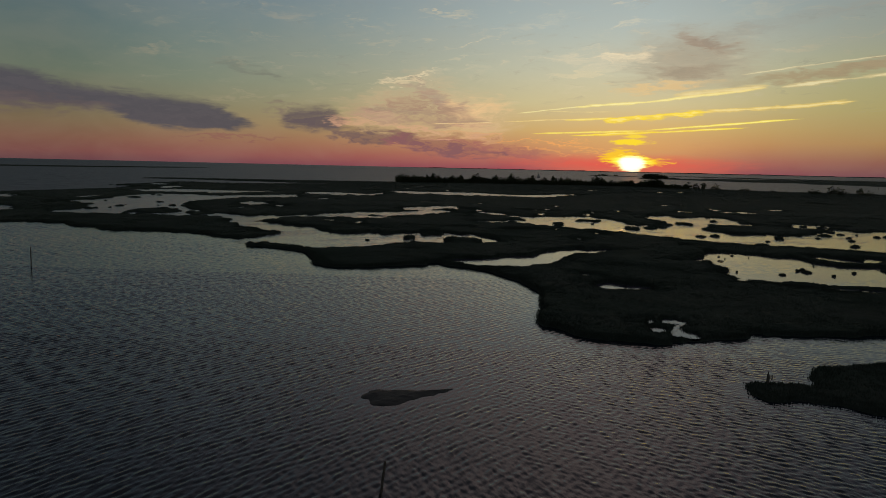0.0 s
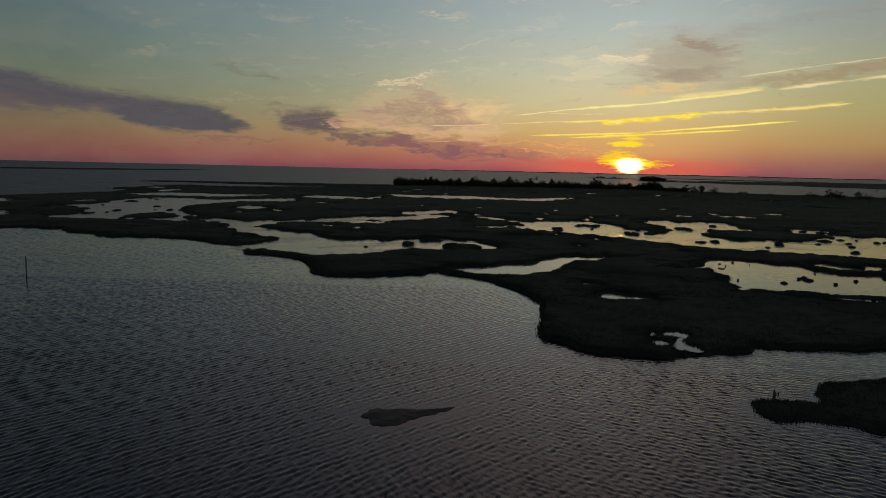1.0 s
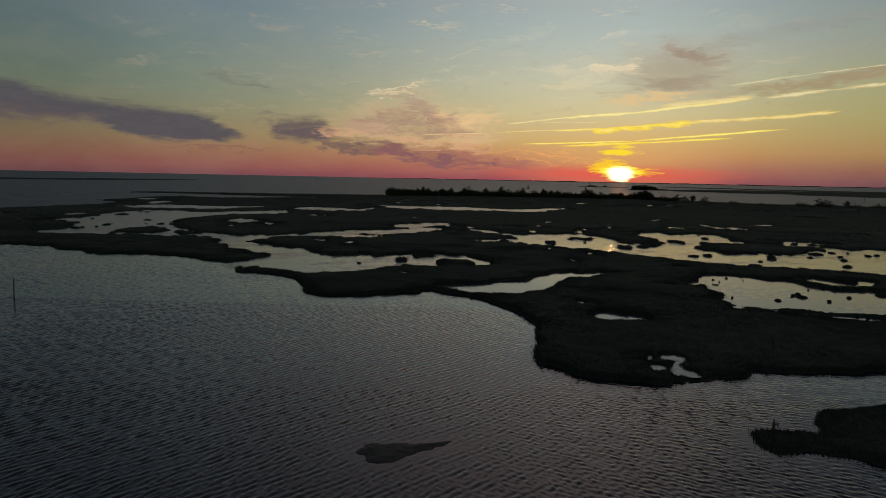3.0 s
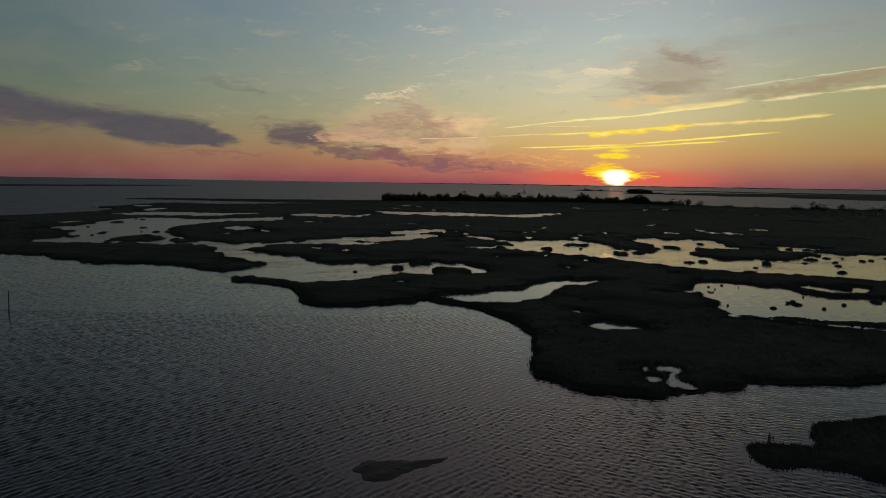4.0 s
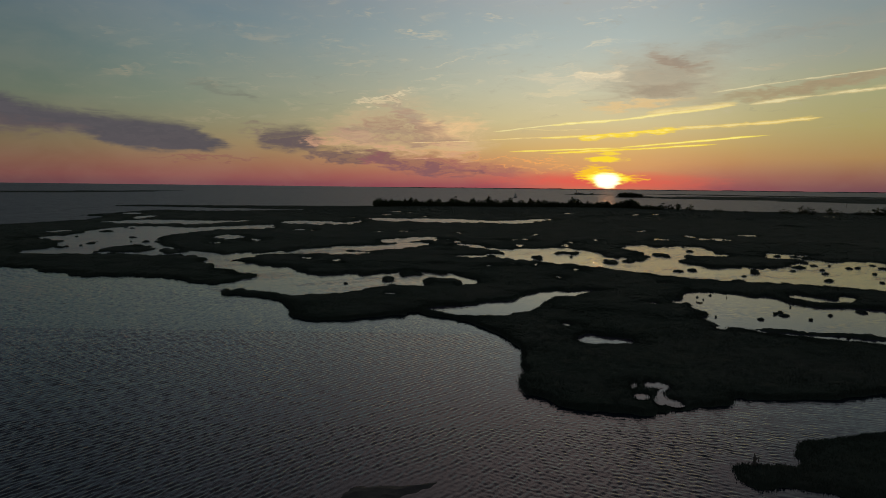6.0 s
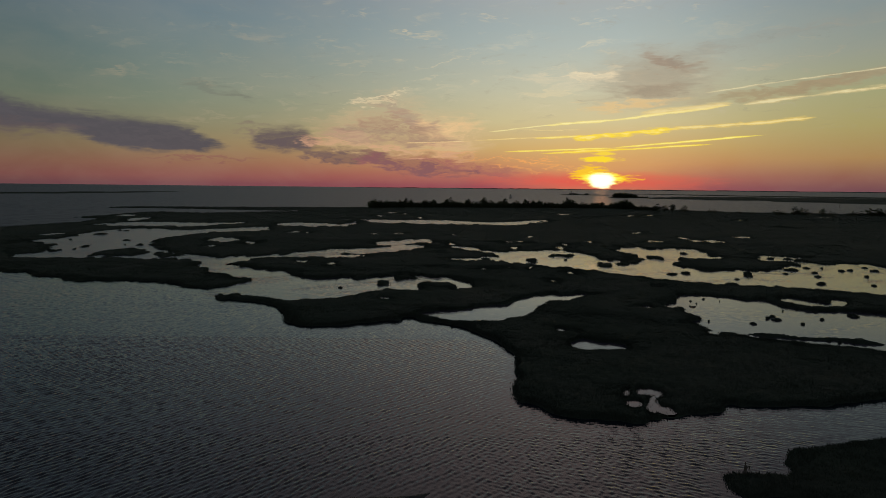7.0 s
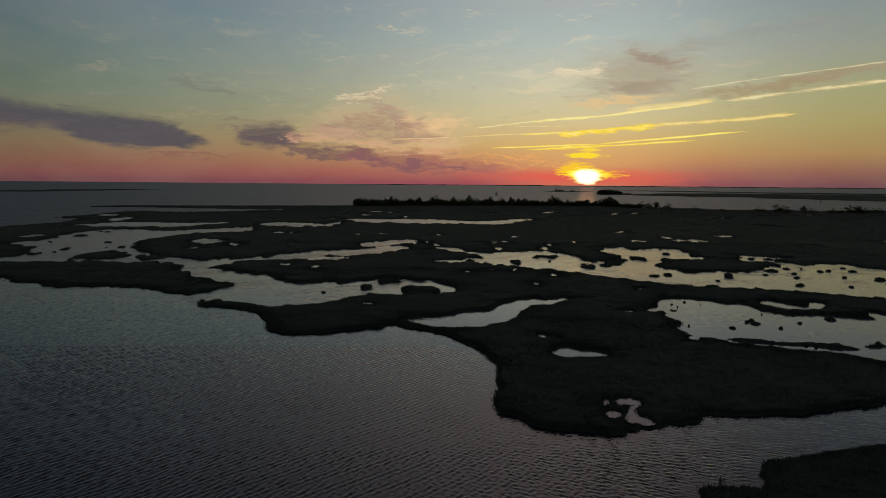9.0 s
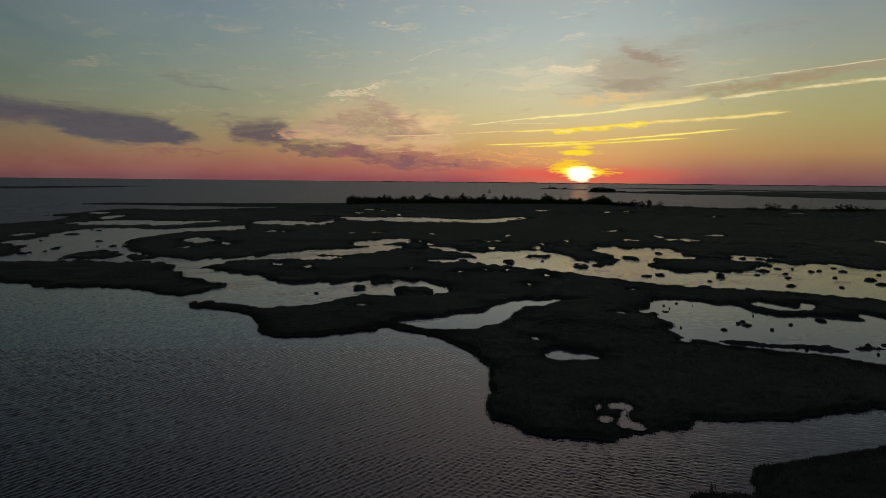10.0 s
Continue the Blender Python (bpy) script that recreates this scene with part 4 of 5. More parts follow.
# ---- reeds along the shores ----
def tuft_mesh(name, points, tall, mat, label, blades=5, spread=0.28, seed=1):
    """Many tufts of thin upright blades in one mesh: points are rows of x, y, z."""
    rng = np.random.default_rng(seed)
    p = np.repeat(points, blades, axis=0)
    tall = np.repeat(tall, blades)
    k = len(p)
    ang, lean = rng.uniform(0, 2 * math.pi, k), rng.normal(0, 0.16, (k, 2))
    base = p + np.stack((rng.normal(0, spread, k), rng.normal(0, spread, k), np.zeros(k)), 1)
    h = tall * rng.uniform(0.55, 1.15, k)
    wide = rng.uniform(0.022, 0.055, k) * (1 + np.clip((p[:, 1] - 90) / 90, 0, 6))
    side = np.stack((np.cos(ang) * wide, np.sin(ang) * wide, np.zeros(k)), 1)
    tip = base + np.stack((lean[:, 0] * h, lean[:, 1] * h, h), 1)
    v = np.stack((base - side, base + side, tip), 1).reshape(-1, 3)
    me = bpy.data.meshes.new(name)
    me.from_pydata(v.tolist(), [], np.arange(3 * k).reshape(-1, 3).tolist())
    me.materials.append(mat)
    return tagged(new(name, me), label, "reeds", kind="stuff")


def reed_fringe(x0, x1, y0, y1, number, low, high, deep, tall, label, seed, blades=5):
    rng = np.random.default_rng(seed)
    x, y = rng.uniform(x0, x1, number), rng.uniform(y0, y1, number)
    sd = land_near(x, y)
    keep = (sd > low) & (sd < high) & (rng.uniform(0, 1, number) < np.maximum(np.exp(-np.maximum(sd, 0) / deep), 0.16))
    keep &= inside_by(x, y, isle_outlines["causeway"]) < -0.5
    x, y, sd = x[keep], y[keep], sd[keep]
    z = cover_height(x, y, sd) * 0.75
    patch = value_noise(x, y, 7, 31) * 0.7 + value_noise(x, y, 2.2, 32) * 0.5
    return tuft_mesh("reed_fringe", np.stack((x, y, z - 0.05), 1), tall * (0.55 + 0.7 * patch), BLADES, label, blades, 0.28, seed)


reed_fringe(-45, 140, 74, 150, 560000, 0.25, 40, 3.0, 0.40, "dark upright reeds crowding the near marsh shore", 11)
reed_fringe(-160, 190, 150, 225, 420000, 0.2, 40, 3.0, 0.42, "dark reeds edging the creeks and pools", 12, 4)
reed_fringe(-230, 200, 225, 330, 220000, 0.1, 40, 4.0, 0.40, "dark reeds and rushes between the far pools", 13, 4)


reed_fringe(-330, 560, 330, 560, 230000, 0.1, 40, 6.0, 0.5, "dark reeds and rushes of the outer marsh", 14, 3)
reed_fringe(-400, 800, 560, 905, 170000, 0.1, 60, 8.0, 0.8, "dark rushes along the outer marsh shore", 15, 3)


# ---- low islands built on their own plan ----
def island(name, outline, height, cell, mat, label, category, kind="", edge=0.7, wobble=0.3, seed=40, taller=None, bumps=1.0):
    x0, y0 = outline.min(axis=0) - 2 * cell
    x1, y1 = outline.max(axis=0) + 2 * cell
    gx, gy = np.meshgrid(np.arange(x0, x1, cell), np.arange(y0, y1, cell))
    wx = gx + wobble * (value_noise(gx, gy, cell * 5, seed) - 0.5) * 2 + wobble * 0.7 * (value_noise(gx, gy, cell * 1.7, seed + 1) - 0.5)
    wy = gy + wobble * (value_noise(gx, gy, cell * 5, seed + 2) - 0.5) * 2 + wobble * 0.7 * (value_noise(gx, gy, cell * 1.7, seed + 3) - 0.5)
    sd = inside_by(wx, wy, outline, max(12.0, 4 * cell))
    top = height * (1.0 + bumps * (0.5 * value_noise(gx, gy, cell * 9, seed + 4) + 0.3 * value_noise(gx, gy, cell * 2.1, seed + 5) - 0.4))
    if taller is not None:
        top = top * taller(gx, gy)
    z = np.where(sd > 0, np.minimum(sd / edge, 1) * top, np.maximum(sd, -0.4))
    keep = np.maximum.reduce((sd[:-1, :-1], sd[1:, :-1], sd[:-1, 1:], sd[1:, 1:])) > 0
    idx = np.arange(gx.size).reshape(gx.shape)
    quads = np.stack((idx[:-1, :-1], idx[:-1, 1:], idx[1:, 1:], idx[1:, :-1]), -1)[keep]
    used = np.unique(quads)
    remap = np.full(gx.size, -1)
    remap[used] = np.arange(len(used))
    me = bpy.data.meshes.new(name)
    me.from_pydata(np.stack((gx.ravel(), gy.ravel(), z.ravel()), 1)[used].tolist(), [], remap[quads].tolist())
    me.materials.append(mat)
    ob = tagged(new(name, me), label, category, kind=kind)
    return ob, (gx[sd > 0.05], gy[sd > 0.05], z[sd > 0.05], sd[sd > 0.05])


# the near islet: a low flat reed bed with a rush spit
islet, (ix, iy, iz, isd) = island("reed_islet", ISLET, 0.36, 0.3, COVER, "low flat islet covered in dark reeds", "island", edge=0.6, wobble=0.35, seed=50, bumps=0.9)
rng = np.random.default_rng(5)
pick = (rng.uniform(0, 1, len(ix)) < np.where(isd < 2.0, 0.9, 0.35)) & (ix < 70)
reeds = tuft_mesh("reed_cover", np.stack((ix, iy, iz * 0.8), 1)[pick], (0.16 + 0.22 * value_noise(ix, iy, 1.6, 72))[pick], BLADES, "dense dark reed stems on the islet", 9, 0.16, 6)
reeds.parent = islet
del reeds["category"]

bar, _ = island("mud_bar", BAR, 0.22, 0.18, MUD, "bare wet mud bar just above the water", "sandbar", edge=0.9, wobble=0.25, seed=60)


def stump():
    """A broken post with a splintered top, on the islet's rush spit."""
    root = tagged(new("driftwood_stump"), "grey splintered stump standing in the rushes", "stump")
    root.location = (30.0, 62.9, 0.25)
    bm = bmesh.new()
    rod(bm, (0, 0, -0.4), (0.02, 0, 0.95), 0.17, 0.13, 9)
    part("trunk", bm, TIMBER, root)
    for a, b, r in (((0.02, 0, 0.9), (0.0, 0.05, 1.25), 0.09), ((0.1, 0, 0.6), (0.42, 0.05, 0.85), 0.07), ((0.40, 0.05, 0.4), (0.46, 0.05, 0.9), 0.06)):
        bm = bmesh.new()
        rod(bm, a, b, r, r * 0.4, 7)
        part("splinter", bm, TIMBER, root)


stump()


def channel_post(x, y, tall, lean, r):
    """A bare timber post that marks the channel, driven into the bed."""
    root = tagged(new("channel_post"), "slim weathered timber post standing in the water", "post", "channel posts")
    root.location = (x, y, 0)
    bm = bmesh.new()
    n = 7
    pts = [(lean * k / (n - 1) * tall + 0.015 * math.sin(3 * k), 0.01 * math.cos(2.2 * k), -1.0 + (tall + 1.0) * k / (n - 1)) for k in range(n)]
    for a, b in zip(pts, pts[1:]):
        rod(bm, a, b, r, r * 0.97, 9)
    part("shaft", bm, TIMBER, root)
    bm = bmesh.new()
    rod(bm, pts[-1], (pts[-1][0], pts[-1][1], pts[-1][2] + 0.08), r * 0.95, r * 0.4, 9)
    part("worn_top", bm, TIMBER, root)
    bm = bmesh.new()
    rod(bm, (pts[1][0], pts[1][1], 0.0), (pts[1][0] + lean * 0.5, pts[1][1], 0.45), r * 1.12, r * 1.06, 9)
    part("weed_collar", bm, MUD, root, "dark band of weed at the waterline")


channel_post(-83.3, 116.5, 3.9, 0.035, 0.10)
channel_post(-5.1, 38.0, 2.55, 0.16, 0.085)


# ---- tussocks in the pools ----
def tussock(seed):
    """A round clump of rushes on a small mud base."""
    rng = np.random.default_rng(seed)
    root = tagged(new("tussock"), "dark rush tussock standing in a shallow pool", "tussock", "tussocks in the pools")
    bm = bmesh.new()
    rings, sides = 7, 30
    rows = []
    reach = lambda a: 0.72 + 0.55 * noise.noise(Vector((math.cos(a) * 1.3, math.sin(a) * 1.3, seed * 3.1))) + 0.25 * noise.noise(Vector((math.cos(a) * 4, math.sin(a) * 4, seed * 1.7)))
    for i in range(1, rings + 1):
        f = i / rings
        row = []
        for j in range(sides):
            a = 2 * math.pi * j / sides
            x, y = math.cos(a) * f * reach(a), math.sin(a) * f * reach(a) * 0.75
            up = 0.42 * (1 - f ** 3) * (1 + 0.9 * noise.noise(Vector((x * 3.5, y * 3.5, seed * 2.0)))) - (0.08 if i == rings else 0)
            row.append(bm.verts.new((x, y, up)))
        rows.append(row)
    mid = bm.verts.new((0, 0, 0.45))
    for j in range(sides):
        bm.faces.new((mid, rows[0][j], rows[0][(j + 1) % sides]))
        for i in range(rings - 1):
            bm.faces.new((rows[i][j], rows[i + 1][j], rows[i + 1][(j + 1) % sides], rows[i][(j + 1) % sides]))
    part("mound", bm, COVER, root)
    k = 260
    ang, r = rng.uniform(0, 2 * math.pi, k), np.sqrt(rng.uniform(0, 1, k))
    r = r * np.array([reach(v) for v in ang]) * 0.97
    x, y = np.cos(ang) * r, np.sin(ang) * r * 0.8
    pts = np.stack((x, y, 0.05 + 0.3 * (1 - r)), 1)
    h = rng.uniform(0.15, 0.42, k)
    a2, w = rng.uniform(0, 2 * math.pi, k), 0.022
    sidev = np.stack((np.cos(a2) * w, np.sin(a2) * w, np.zeros(k)), 1)
    tip = pts + np.stack((x * 0.35 * h, y * 0.35 * h, h), 1)
    tagged(mesh_of("foliage", np.stack((pts - sidev, pts + sidev, tip), 1).reshape(-1, 3), np.arange(3 * k).reshape(-1, 3), BLADES, root), kind="stuff")
    return root


CHANNEL_TUSSOCKS = [(80.5, 213.2, 2.0), (75.1, 210.5, 1.6), (91.8, 200.5, 0.8), (99.2, 209.0, 2.1), (102.2, 215.4, 1.3), (114.5, 214.6, 0.9), (121.7, 224.3, 2.3), (130.4, 230.5, 1.2),
    (126.1, 217.7, 1.3), (121.9, 208.7, 1.1), (136.1, 230.7, 0.7), (138.7, 223.7, 1.4), (142.8, 225.3, 1.4), (138.2, 209.3, 1.3), (153.0, 233.0, 1.0), (150.8, 224.2, 1.4),
    (127.7, 190.0, 1.0), (113.5, 192.6, 1.8), (147.0, 204.9, 2.5), (158.2, 216.4, 1.4), (144.5, 195.8, 1.9), (132.7, 260.5, 2.1), (139.0, 259.0, 1.8), (103.2, 276.8, 2.1),
    (95.8, 296.8, 2.2), (47.1, 248.7, 1.1), (16.0, 248.8, 1.8)]
POOL_TUSSOCKS = [(65.2, 134.5, 0.7), (71.2, 140.5, 0.8), (72.4, 138.8, 1.0), (73.1, 142.2, 0.9), (75.7, 134.6, 0.7), (82.7, 139.6, 0.7), (92.1, 143.7, 1.4), (79.0, 148.9, 0.3),
    (83.0, 150.3, 0.3), (85.9, 147.8, 0.4), (56.6, 136.4, 0.4), (72.2, 119.5, 0.3), (73.4, 118.3, 0.4), (75.9, 117.9, 0.3), (85.1, 115.3, 0.4), (88.0, 122.2, 0.5),
    (62.1, 157.1, 0.3), (62.0, 160.7, 0.3), (66.5, 163.8, 0.4), (69.4, 160.9, 0.2), (91.2, 122.2, 0.5)]
MERE_TUSSOCKS = [(-184.0, 312.9, 1.1), (-156.3, 269.0, 1.1), (-160.8, 260.7, 2.2), (-160.1, 264.7, 1.1), (-156.1, 312.3, 1.6), (-138.8, 290.2, 2.0), (-145.5, 289.8, 0.6),
    (-186.8, 373.4, 1.5), (-192.5, 376.9, 1.1), (-187.6, 347.1, 3.5), (-28.7, 175.7, 0.6), (-58.0, 279.6, 1.8), (-122.4, 273.2, 1.3)]
TUSSOCKS = CHANNEL_TUSSOCKS + POOL_TUSSOCKS + MERE_TUSSOCKS
kinds = [tussock(3), tussock(4), tussock(5)]
rng = np.random.default_rng(8)
for k, (x, y, r) in enumerate(TUSSOCKS):
    m = pose(x, y, 0.03, 0, 0, float(rng.uniform(0, 360)))
    if k < 3:
        ob = kinds[k]
        ob.matrix_basis = m
    else:
        ob = copy_thing(kinds[k % 3], m)
    ob.scale = (r * 1.25, r * 1.1, min(1.5, 0.5 + r * 0.4))


# ---- trees and shrubs on the far shore ----
def tree(seed, wide=0.42, stem=0.28, leaves=900):
    """A small coast tree one metre high: trunk, limbs and a crown of leaf clumps with gaps."""
    rng = random.Random(seed)
    root = tagged(new("tree"), "dark leafy tree with an uneven crown on the far shore", "tree", "trees on the far shore")
    bm = bmesh.new()
    bend = Vector((rng.uniform(-0.05, 0.05), rng.uniform(-0.05, 0.05), stem + 0.15))
    rod(bm, (0, 0, -0.05), bend, 0.035, 0.02, 7)
    clumps = []
    for k in range(12):
        a = k * 2.4 + rng.uniform(-0.5, 0.5)
        reach, up = rng.uniform(0.35, 1.0) * wide, stem + rng.uniform(0.05, 0.58)
        end = Vector((math.cos(a) * reach * 0.75, math.sin(a) * reach * 0.75, up))
        rod(bm, bend * rng.uniform(0.6, 1.0), end, 0.014, 0.005, 5)
        clumps.append((end, rng.uniform(0.16, 0.27)))
    clumps.append((Vector((bend.x, bend.y, 0.82)), 0.17))
    clumps.append((Vector((bend.x, bend.y, stem + 0.1)), 0.28))
    part("trunk", bm, BARK, root)
    verts, faces = [], []
    for k in range(leaves):
        c, r = rng.choice(clumps)
        d = Vector((rng.gauss(0, 1), rng.gauss(0, 1), rng.gauss(0, 0.8))).normalized() * r * rng.uniform(0.3, 1.1)
        p = c + d
        u = Vector((rng.gauss(0, 1), rng.gauss(0, 1), rng.gauss(0, 1))).normalized()
        w = u.orthogonal().normalized()
        s = rng.uniform(0.03, 0.068)
        i = len(verts)
        verts += [p - u * s, p + w * s * 0.6, p + u * s, p - w * s * 0.6]
        faces.append((i, i + 1, i + 2, i + 3))
    mesh_of("crown", verts, faces, LEAVES, root)
    return root


tree_kinds = [tree(1, 0.36, 0.14, 500), tree(2, 0.44, 0.08, 520), tree(3, 0.27, 0.16, 460), tree(4, 0.6, 0.08, 560), tree(5, 0.75, 0.0, 580)]
unused = list(tree_kinds)


def plant(kind, x, y, tall, spread=1.0, z=0.4):
    m = pose(x, y, z, 0, 0, rng_t.uniform(0, 360))
    if tree_kinds[kind] in unused:
        ob = tree_kinds[kind]
        unused.remove(ob)
        ob.matrix_basis = m
    else:
        ob = copy_thing(tree_kinds[kind], m)
    ob.scale = (tall * spread, tall * spread, tall)


rng_t = random.Random(21)
SHORE = [(-95, 806), (-42, 842), (31, 858), (108, 870), (185, 878), (224, 880), (242, 845), (262, 812)]
for (ax, ay), (bx, by), per, lo, hi in zip(SHORE, SHORE[1:], [34, 36, 34, 32, 26, 24, 10], [5.5, 5.5, 5, 5, 4, 5.5, 3.5], [9.5, 9.5, 10, 9.5, 7.5, 9.5, 6.5]):
    for k in range(per):
        f = (k + rng_t.random()) / per
        plant(rng_t.choice((0, 0, 1, 1, 2, 2, 3)), ax + (bx - ax) * f, ay + (by - ay) * f - rng_t.uniform(8, 24), 1.25 * rng_t.uniform(lo, hi) * (0.62 + 0.7 * (0.5 + noise.noise(Vector((ax + (bx - ax) * f, 0, 0)) * 0.07))), rng_t.uniform(0.55, 0.95))


def shore_scrub():
    """Dense low scrub that closes the hedge below the crowns: leaf clumps over the whole strip."""
    rng = np.random.default_rng(33)
    verts = []
    for (ax, ay), (bx, by), tall in zip(SHORE, SHORE[1:], (6.2, 6.4, 5.8, 5.4, 4.4, 6.0, 4.0)):
        k = int(150 * math.hypot(bx - ax, by - ay))
        f, back = rng.uniform(0, 1, k), rng.uniform(6, 26, k)
        x, y = ax + (bx - ax) * f, ay + (by - ay) * f - back
        top = tall * (0.45 + 0.75 * value_noise(x, y, 5.0, 61) * (0.4 + value_noise(x, y, 17.0, 62)))
        z = 0.3 + top * rng.uniform(0, 1, k) ** 0.8
        p = np.stack((x, y, z), 1)
        u = rng.normal(0, 1, (k, 3))
        u /= np.linalg.norm(u, axis=1, keepdims=True)
        w = np.cross(u, rng.normal(0, 1, (k, 3)))
        w /= np.linalg.norm(w, axis=1, keepdims=True)
        s = rng.uniform(0.3, 0.6, (k, 1))
        verts.append(np.stack((p - u * s, p + w * s * 0.6, p + u * s, p - w * s * 0.6), 1).reshape(-1, 3))
    v = np.concatenate(verts)
    me = bpy.data.meshes.new("shore_scrub")
    me.from_pydata(v.tolist(), [], np.arange(len(v)).reshape(-1, 4).tolist())
    me.materials.append(LEAVES)
    tagged(new("shore_scrub", me), "dense dark scrub below the trees on the far shore", "scrub", kind="stuff")


shore_scrub()
for x, y, tall, spread, kind in ((266, 802, 7, 1.5, 4), (273, 796, 6, 1.3, 3), (279, 786, 7.5, 1.0, 1), (288, 772, 6.5, 1.4, 3), (310, 752, 3.5, 1.1, 4), (315, 750, 3.4, 1.1, 4), (366, 707, 4.4, 1.6, 4),
                                 (371, 705, 3.6, 1.4, 4), (382, 700, 8, 1.1, 3), (388, 698, 7, 1.2, 3), (393, 696, 5.5, 1.2, 4), (412, 700, 6.6, 1.2, 1), (411, 684, 4.8, 1.4, 4), (445, 700, 4, 1.8, 4), (452, 696, 4.5, 1.6, 4),
                                 (458, 690, 7.2, 1.1, 3), (463, 688, 7.5, 1.2, 3), (468, 688, 7, 1.2, 3), (474, 690, 5.5, 1.3, 4), (490, 700, 5, 1.6, 4), (500, 704, 5, 1.5, 4), (335, 730, 2.6, 1.6, 4), (345, 722, 2.2, 1.8, 4)):
    plant(kind, x, y, tall * 1.25, spread)


# ---- far islands, islets and the opposite shore ----
far_land = []
far_land += [island("far_island", rounded([(555, 1705), (594, 1628), (667, 1567), (769, 1497), (765, 1400), (800, 1300), (900, 1220), (1700, 900), (2300, 1300), (1600, 1850), (1121, 2011), (844, 1981), (674, 1960)], 2),
       2.6, 14, COVER, "long low marsh island across the water", "island", "structure", edge=20, wobble=60, seed=80)]
far_land += [island("far_island", rounded([(740, 2650), (1020, 2420), (1501, 2150), (2400, 1700), (2500, 1800), (1500, 2260), (1040, 2520), (760, 2690)], 2),
       2.5, 22, COVER, "thin low marsh island near the horizon", "island", "structure", edge=20, wobble=20, seed=84)]
far_land += [island("far_island", rounded([(-1500, 1200), (-1054, 1430), (-1000, 1500), (-928, 1520), (-918, 1664), (-887, 1849), (-835, 2143), (-960, 2040), (-1075, 1780), (-1174, 1600), (-1700, 1400)], 2),
       0.7, 16, COVER, "low bare marsh island on the open lagoon", "island", "structure", edge=16, wobble=30, seed=88)]
for k, (ob, (fx, fy, fz, fsd)) in enumerate(far_land):
    rng = np.random.default_rng(90 + k)
    pick = rng.integers(0, len(fx), 9000)
    fp = np.stack((fx[pick] + rng.uniform(-7, 7, 9000), fy[pick] + rng.uniform(-7, 7, 9000), fz[pick] * 0.8), 1)
    rushes = tuft_mesh("reed_cover", fp, np.full(9000, 0.7 if k == 2 else 2.0), BLADES, "dark rushes covering the island", 3, 3.0, 95 + k)
    rushes.parent = ob
    del rushes["category"]
hump, (hx, hy, hz, hsd) = island("wooded_islet", rounded([(456, 1796), (470, 1775), (503, 1768), (535, 1760), (566, 1762), (575, 1772), (540, 1790), (503, 1805), (470, 1808)], 2),
                                 2.2, 5, COVER, "small islet crowned by a dense wood", "island", "structure", edge=8, wobble=4, seed=92)
for k in range(34):
    x = rng_t.uniform(470, 532)
    f = max(0.0, 1 - ((x - 494) / 34) ** 2)
    plant(rng_t.choice((1, 3, 3, 4)), x, 1786 - (x - 470) * 0.28 + rng_t.uniform(-8, 8), 4 + 9 * math.sqrt(f), rng_t.uniform(1.0, 1.5), 1.5)
for k in range(7):
    plant(4, rng_t.uniform(535, 562), rng_t.uniform(1764, 1772), rng_t.uniform(3, 5), 1.5, 1.0)
island("low_islet", rounded([(398, 2322), (430, 2300), (470, 2292), (530, 2288), (585, 2270), (590, 2280), (530, 2306), (470, 2322)], 2),
       2.4, 6, COVER, "low islet with a small tower far out", "island", "structure", edge=8, wobble=5, seed=96)
for k in range(11):
    plant(rng_t.choice((3, 4, 4)), rng_t.uniform(447, 515), 2304 - rng_t.uniform(0, 6), rng_t.uniform(4, 7), 1.4, 1.5)


def beacon_tower():
    """A small tapered tower with a lantern room, on the low islet."""
    root = tagged(new("beacon_tower"), "small dark beacon tower with a lantern top", "tower")
    root.location = (452, 2306, 1.4)
    bm = bmesh.new()
    rod(bm, (0, 0, 0), (0, 0, 10.5), 2.0, 1.4, 14)
    part("tower_wall", bm, WALLPAINT, root)
    bm = bmesh.new()
    rod(bm, (0, 0, 10.5), (0, 0, 10.9), 2.0, 2.0, 14)
    part("gallery", bm, IRON, root)
    bm = bmesh.new()
    rod(bm, (0, 0, 10.9), (0, 0, 12.8), 1.0, 1.0, 10)
    part("lantern", bm, IRON, root)
    bm = bmesh.new()
    rod(bm, (0, 0, 12.8), (0, 0, 14.0), 1.3, 0.1, 10)
    part("lantern_roof", bm, ROOFTILE, root)


beacon_tower()


def keepers_house():
    root = tagged(new("keepers_house"), "small gabled house beside the beacon tower", "house")
    root.matrix_world = pose(461, 2304, 1.4, 0, 0, 20)
    bm = bmesh.new()
    bmesh.ops.create_cube(bm, size=1, matrix=Matrix.Translation((0, 0, 1.6)) @ Matrix.Diagonal((9, 6, 3.2, 1)))
    part("wall", bm, WALLPAINT, root)
    verts = [(-4.9, -3.4, 3.1), (4.9, -3.4, 3.1), (4.9, 3.4, 3.1), (-4.9, 3.4, 3.1), (-4.9, 0, 5.6), (4.9, 0, 5.6)]
    mesh_of("roof", verts, [(0, 1, 5, 4), (2, 3, 4, 5), (0, 4, 3), (1, 2, 5), (3, 2, 1, 0)], ROOFTILE, root)
    bm = bmesh.new()
    bmesh.ops.create_cube(bm, size=1, matrix=Matrix.Translation((2.6, 0.6, 5.6)) @ Matrix.Diagonal((0.8, 0.8, 2.0, 1)))
    part("chimney", bm, ROOFTILE, root)


keepers_house()


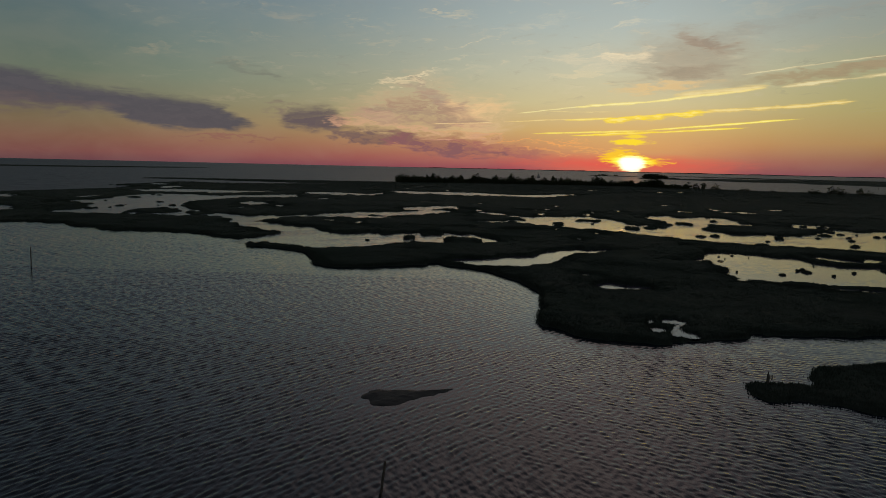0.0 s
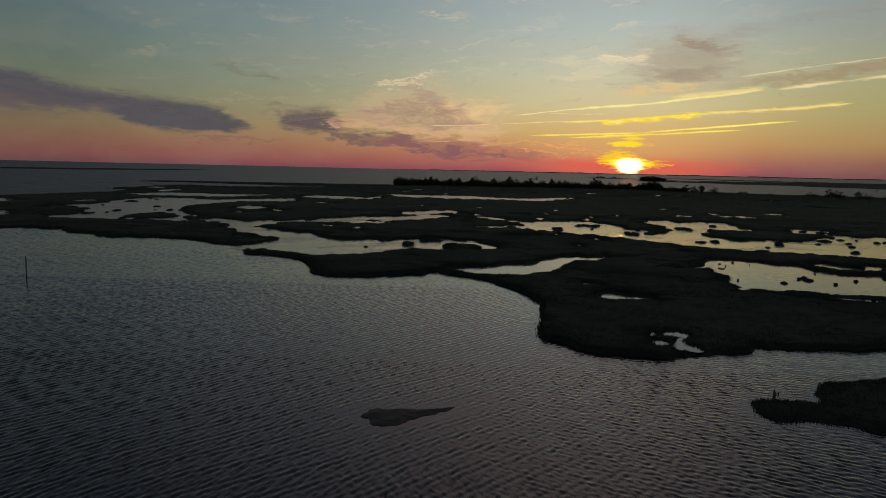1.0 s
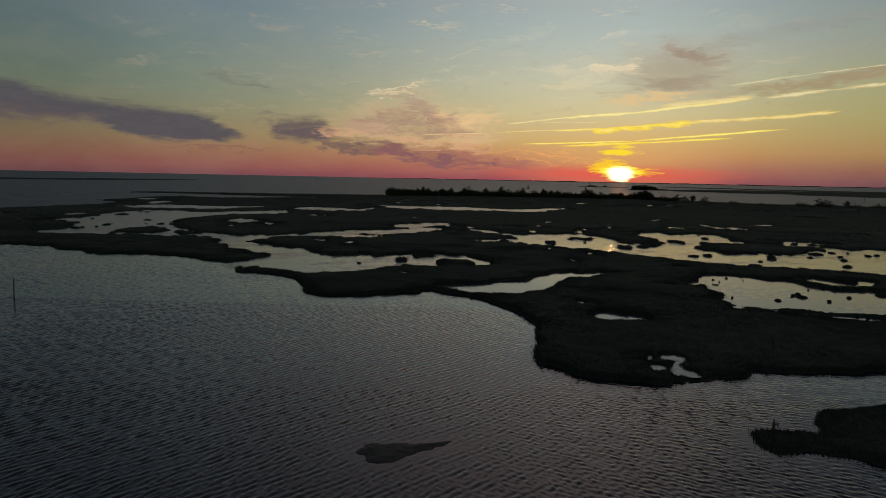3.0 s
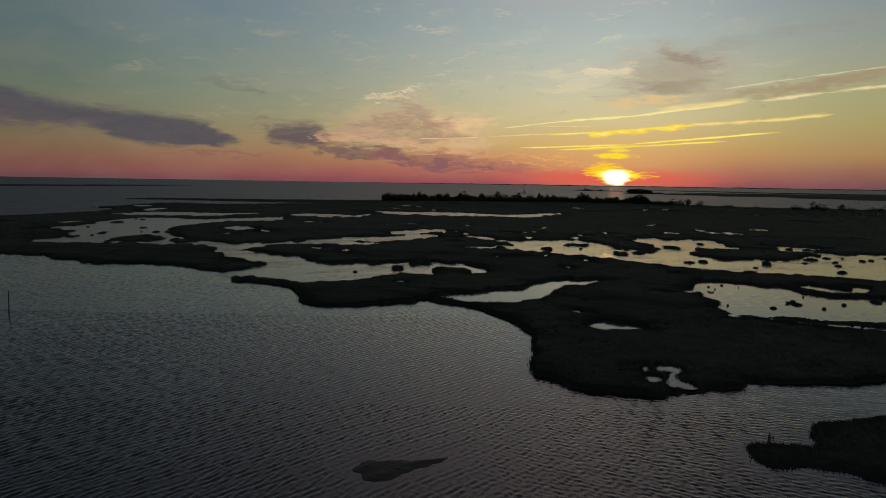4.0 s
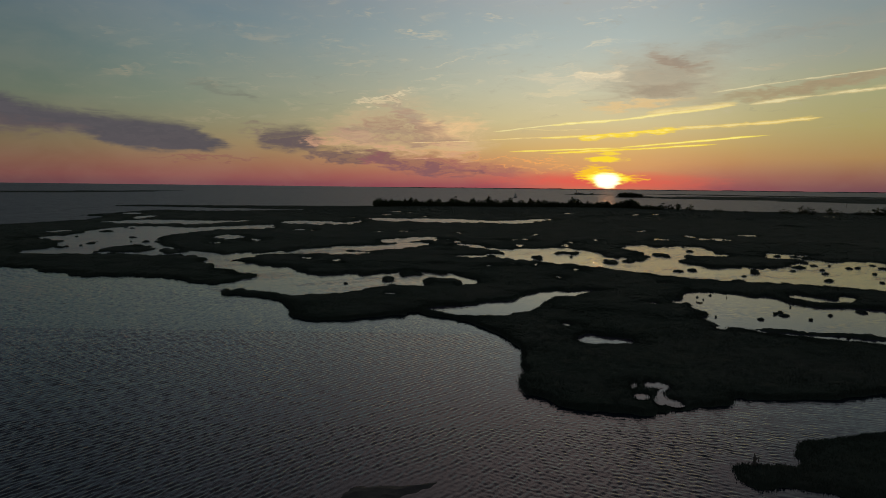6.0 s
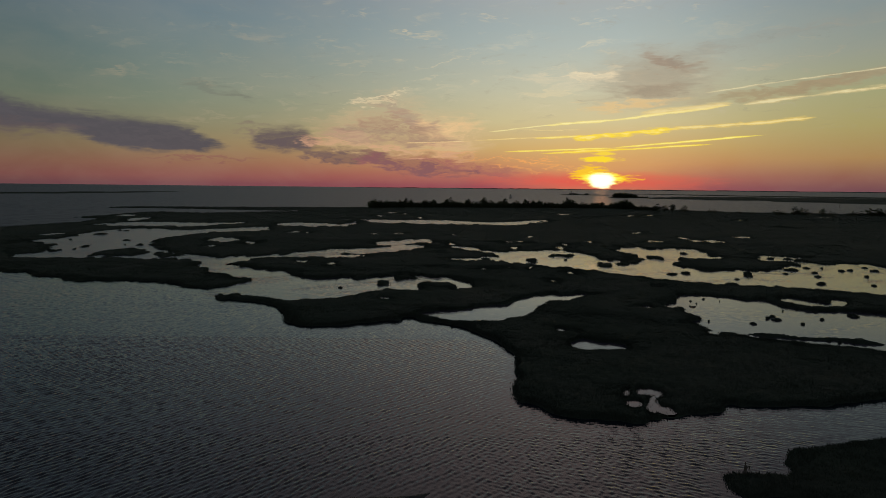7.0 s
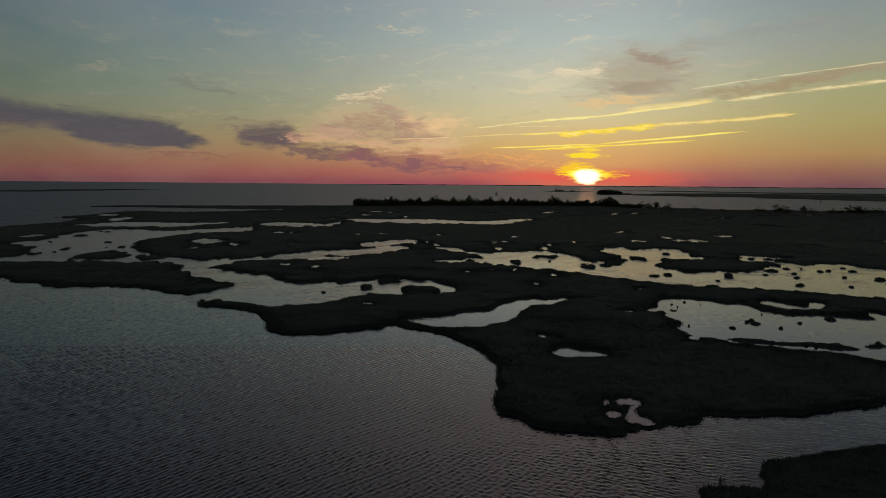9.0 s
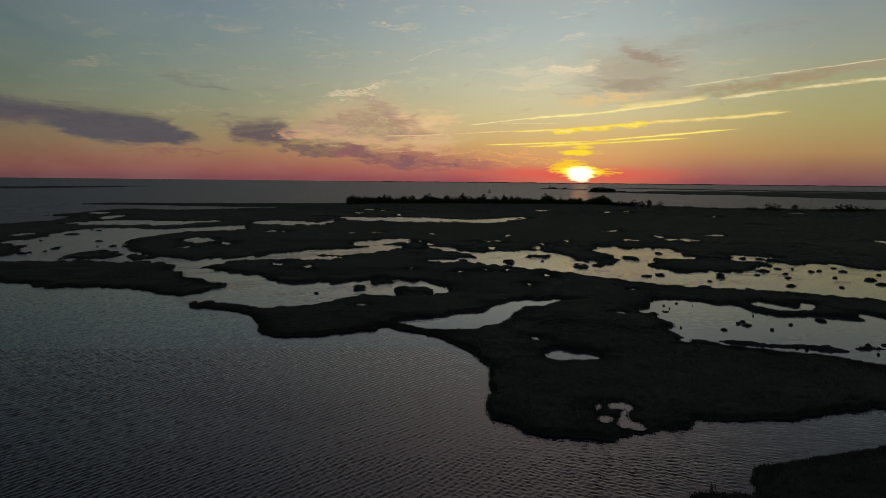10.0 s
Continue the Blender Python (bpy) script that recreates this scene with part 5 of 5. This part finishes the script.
def sailing_boat():
    root = tagged(new("sailing_boat"), "small sailing boat with raised sails on the lagoon", "boat")
    root.matrix_world = pose(156, 1545, 0, 0, 0, 25)
    verts, faces, rings = [], [], []
    for k in range(9):
        f = k / 8
        w = 1.45 * math.sin(math.pi * min(1, 0.18 + 0.82 * (1 - f) ** 0.8)) ** 0.8 if f < 1 else 0.03
        x = -4.6 + 9.4 * f
        rings.append([(x, -w, 1.0 + 0.25 * f), (x, -w * 0.75, 0.1), (x, 0, -0.4), (x, w * 0.75, 0.1), (x, w, 1.0 + 0.25 * f)])
    for r in rings:
        verts += r
    for k in range(8):
        for j in range(4):
            a = k * 5 + j
            faces.append((a, a + 1, a + 6, a + 5))
        faces.append((k * 5, k * 5 + 5, k * 5 + 9, k * 5 + 4))
    faces.append((0, 4, 3, 2, 1))
    mesh_of("hull", verts, faces, HULL, root)
    bm = bmesh.new()
    bmesh.ops.create_cube(bm, size=1, matrix=Matrix.Translation((0.3, 0, 1.45)) @ Matrix.Diagonal((3.2, 1.6, 0.6, 1)))
    bmesh.ops.bevel(bm, geom=bm.edges[:], offset=0.15, segments=2, affect="EDGES")
    part("cabin", bm, SAIL, root)
    bm = bmesh.new()
    rod(bm, (0.9, 0, 1.0), (0.9, 0, 12.5), 0.09, 0.06, 8)
    part("mast", bm, IRON, root)
    bm = bmesh.new()
    rod(bm, (0.8, 0, 2.2), (-3.6, 0.5, 2.3), 0.07, 0.06, 8)
    part("boom", bm, IRON, root)
    for name, tri in (("mainsail", ((0.8, 0, 2.4), (-3.5, 0.5, 2.5), (0.85, 0.05, 12.0))), ("foresail", ((4.6, 0, 1.4), (1.2, 0.5, 1.7), (1.0, 0, 11.0)))):
        a, b, c = (Vector(p) for p in tri)
        verts, faces, n = [], [], 6
        for i in range(n + 1):
            for j in range(n + 1 - i):
                u, v = i / n, j / n
                p = a + (b - a) * u + (c - a) * v
                verts.append((p.x, p.y + 0.9 * u * (1 - u - v) + 0.4 * v * (1 - v) * u, p.z))
        row = lambda i: sum(n + 1 - q for q in range(i))
        for i in range(n):
            for j in range(n - i):
                s0 = row(i) + j
                faces.append((s0, row(i + 1) + j, s0 + 1))
                if j < n - i - 1:
                    faces.append((s0 + 1, row(i + 1) + j, row(i + 1) + j + 1))
        mesh_of(name, verts, faces, SAIL, root)


sailing_boat()


def sea_mark(x, y, tall, label):
    """A pile beacon with a cage and topmark."""
    root = tagged(new("sea_mark"), label, "beacon", "beacons on the lagoon")
    root.location = (x, y, 0)
    bm = bmesh.new()
    rod(bm, (0, 0, -2), (0, 0, tall), 0.35, 0.25, 9)
    part("pile", bm, IRON, root)
    bm = bmesh.new()
    rod(bm, (0, 0, tall), (0, 0, tall + 0.2), 0.8, 0.8, 10)
    part("platform", bm, IRON, root)
    bm = bmesh.new()
    rod(bm, (0, 0, tall + 0.2), (0, 0, tall + 1.6), 0.6, 0.15, 10)
    part("topmark", bm, IRON, root)


sea_mark(136, 1547, 3.2, "dark pile beacon standing in open water")
sea_mark(632, 1027, 4.5, "dark pile beacon near the low island")
sea_mark(-137, 3300, 14.0, "tall dark beacon far out on the lagoon")


def far_shore():
    """The opposite shore: a long low strip of wooded land at the horizon."""
    verts, faces, n = [], [], 420
    for k in range(n + 1):
        x = -700 + 4700 * k / n
        fade = min(1, (x + 700) / 600)
        h = fade * (3.0 + 6 * max(0, noise.noise(Vector((x * 0.006, 3, 0)))) + 4 * max(0, noise.noise(Vector((x * 0.03, 9, 0)))) + 2 * noise.noise(Vector((x * 0.11, 5, 0))))
        y = 4600 + 40 * noise.noise(Vector((x * 0.002, 1, 4)))
        verts += [(x, y, 8.5), (x, y + 4, 9.7 + max(0.2, h)), (x, y + 150, 9.7 + max(0.2, h * 0.9)), (x, y + 170, 9.0)]
        if k:
            a = 4 * (k - 1)
            faces += [(a + j, a + 4 + j, a + 5 + j, a + 1 + j) for j in range(3)]
    tagged(mesh_of("far_shore", verts, faces, FARLAND), "thin wooded shore along the horizon", "shore", kind="structure")


far_shore()
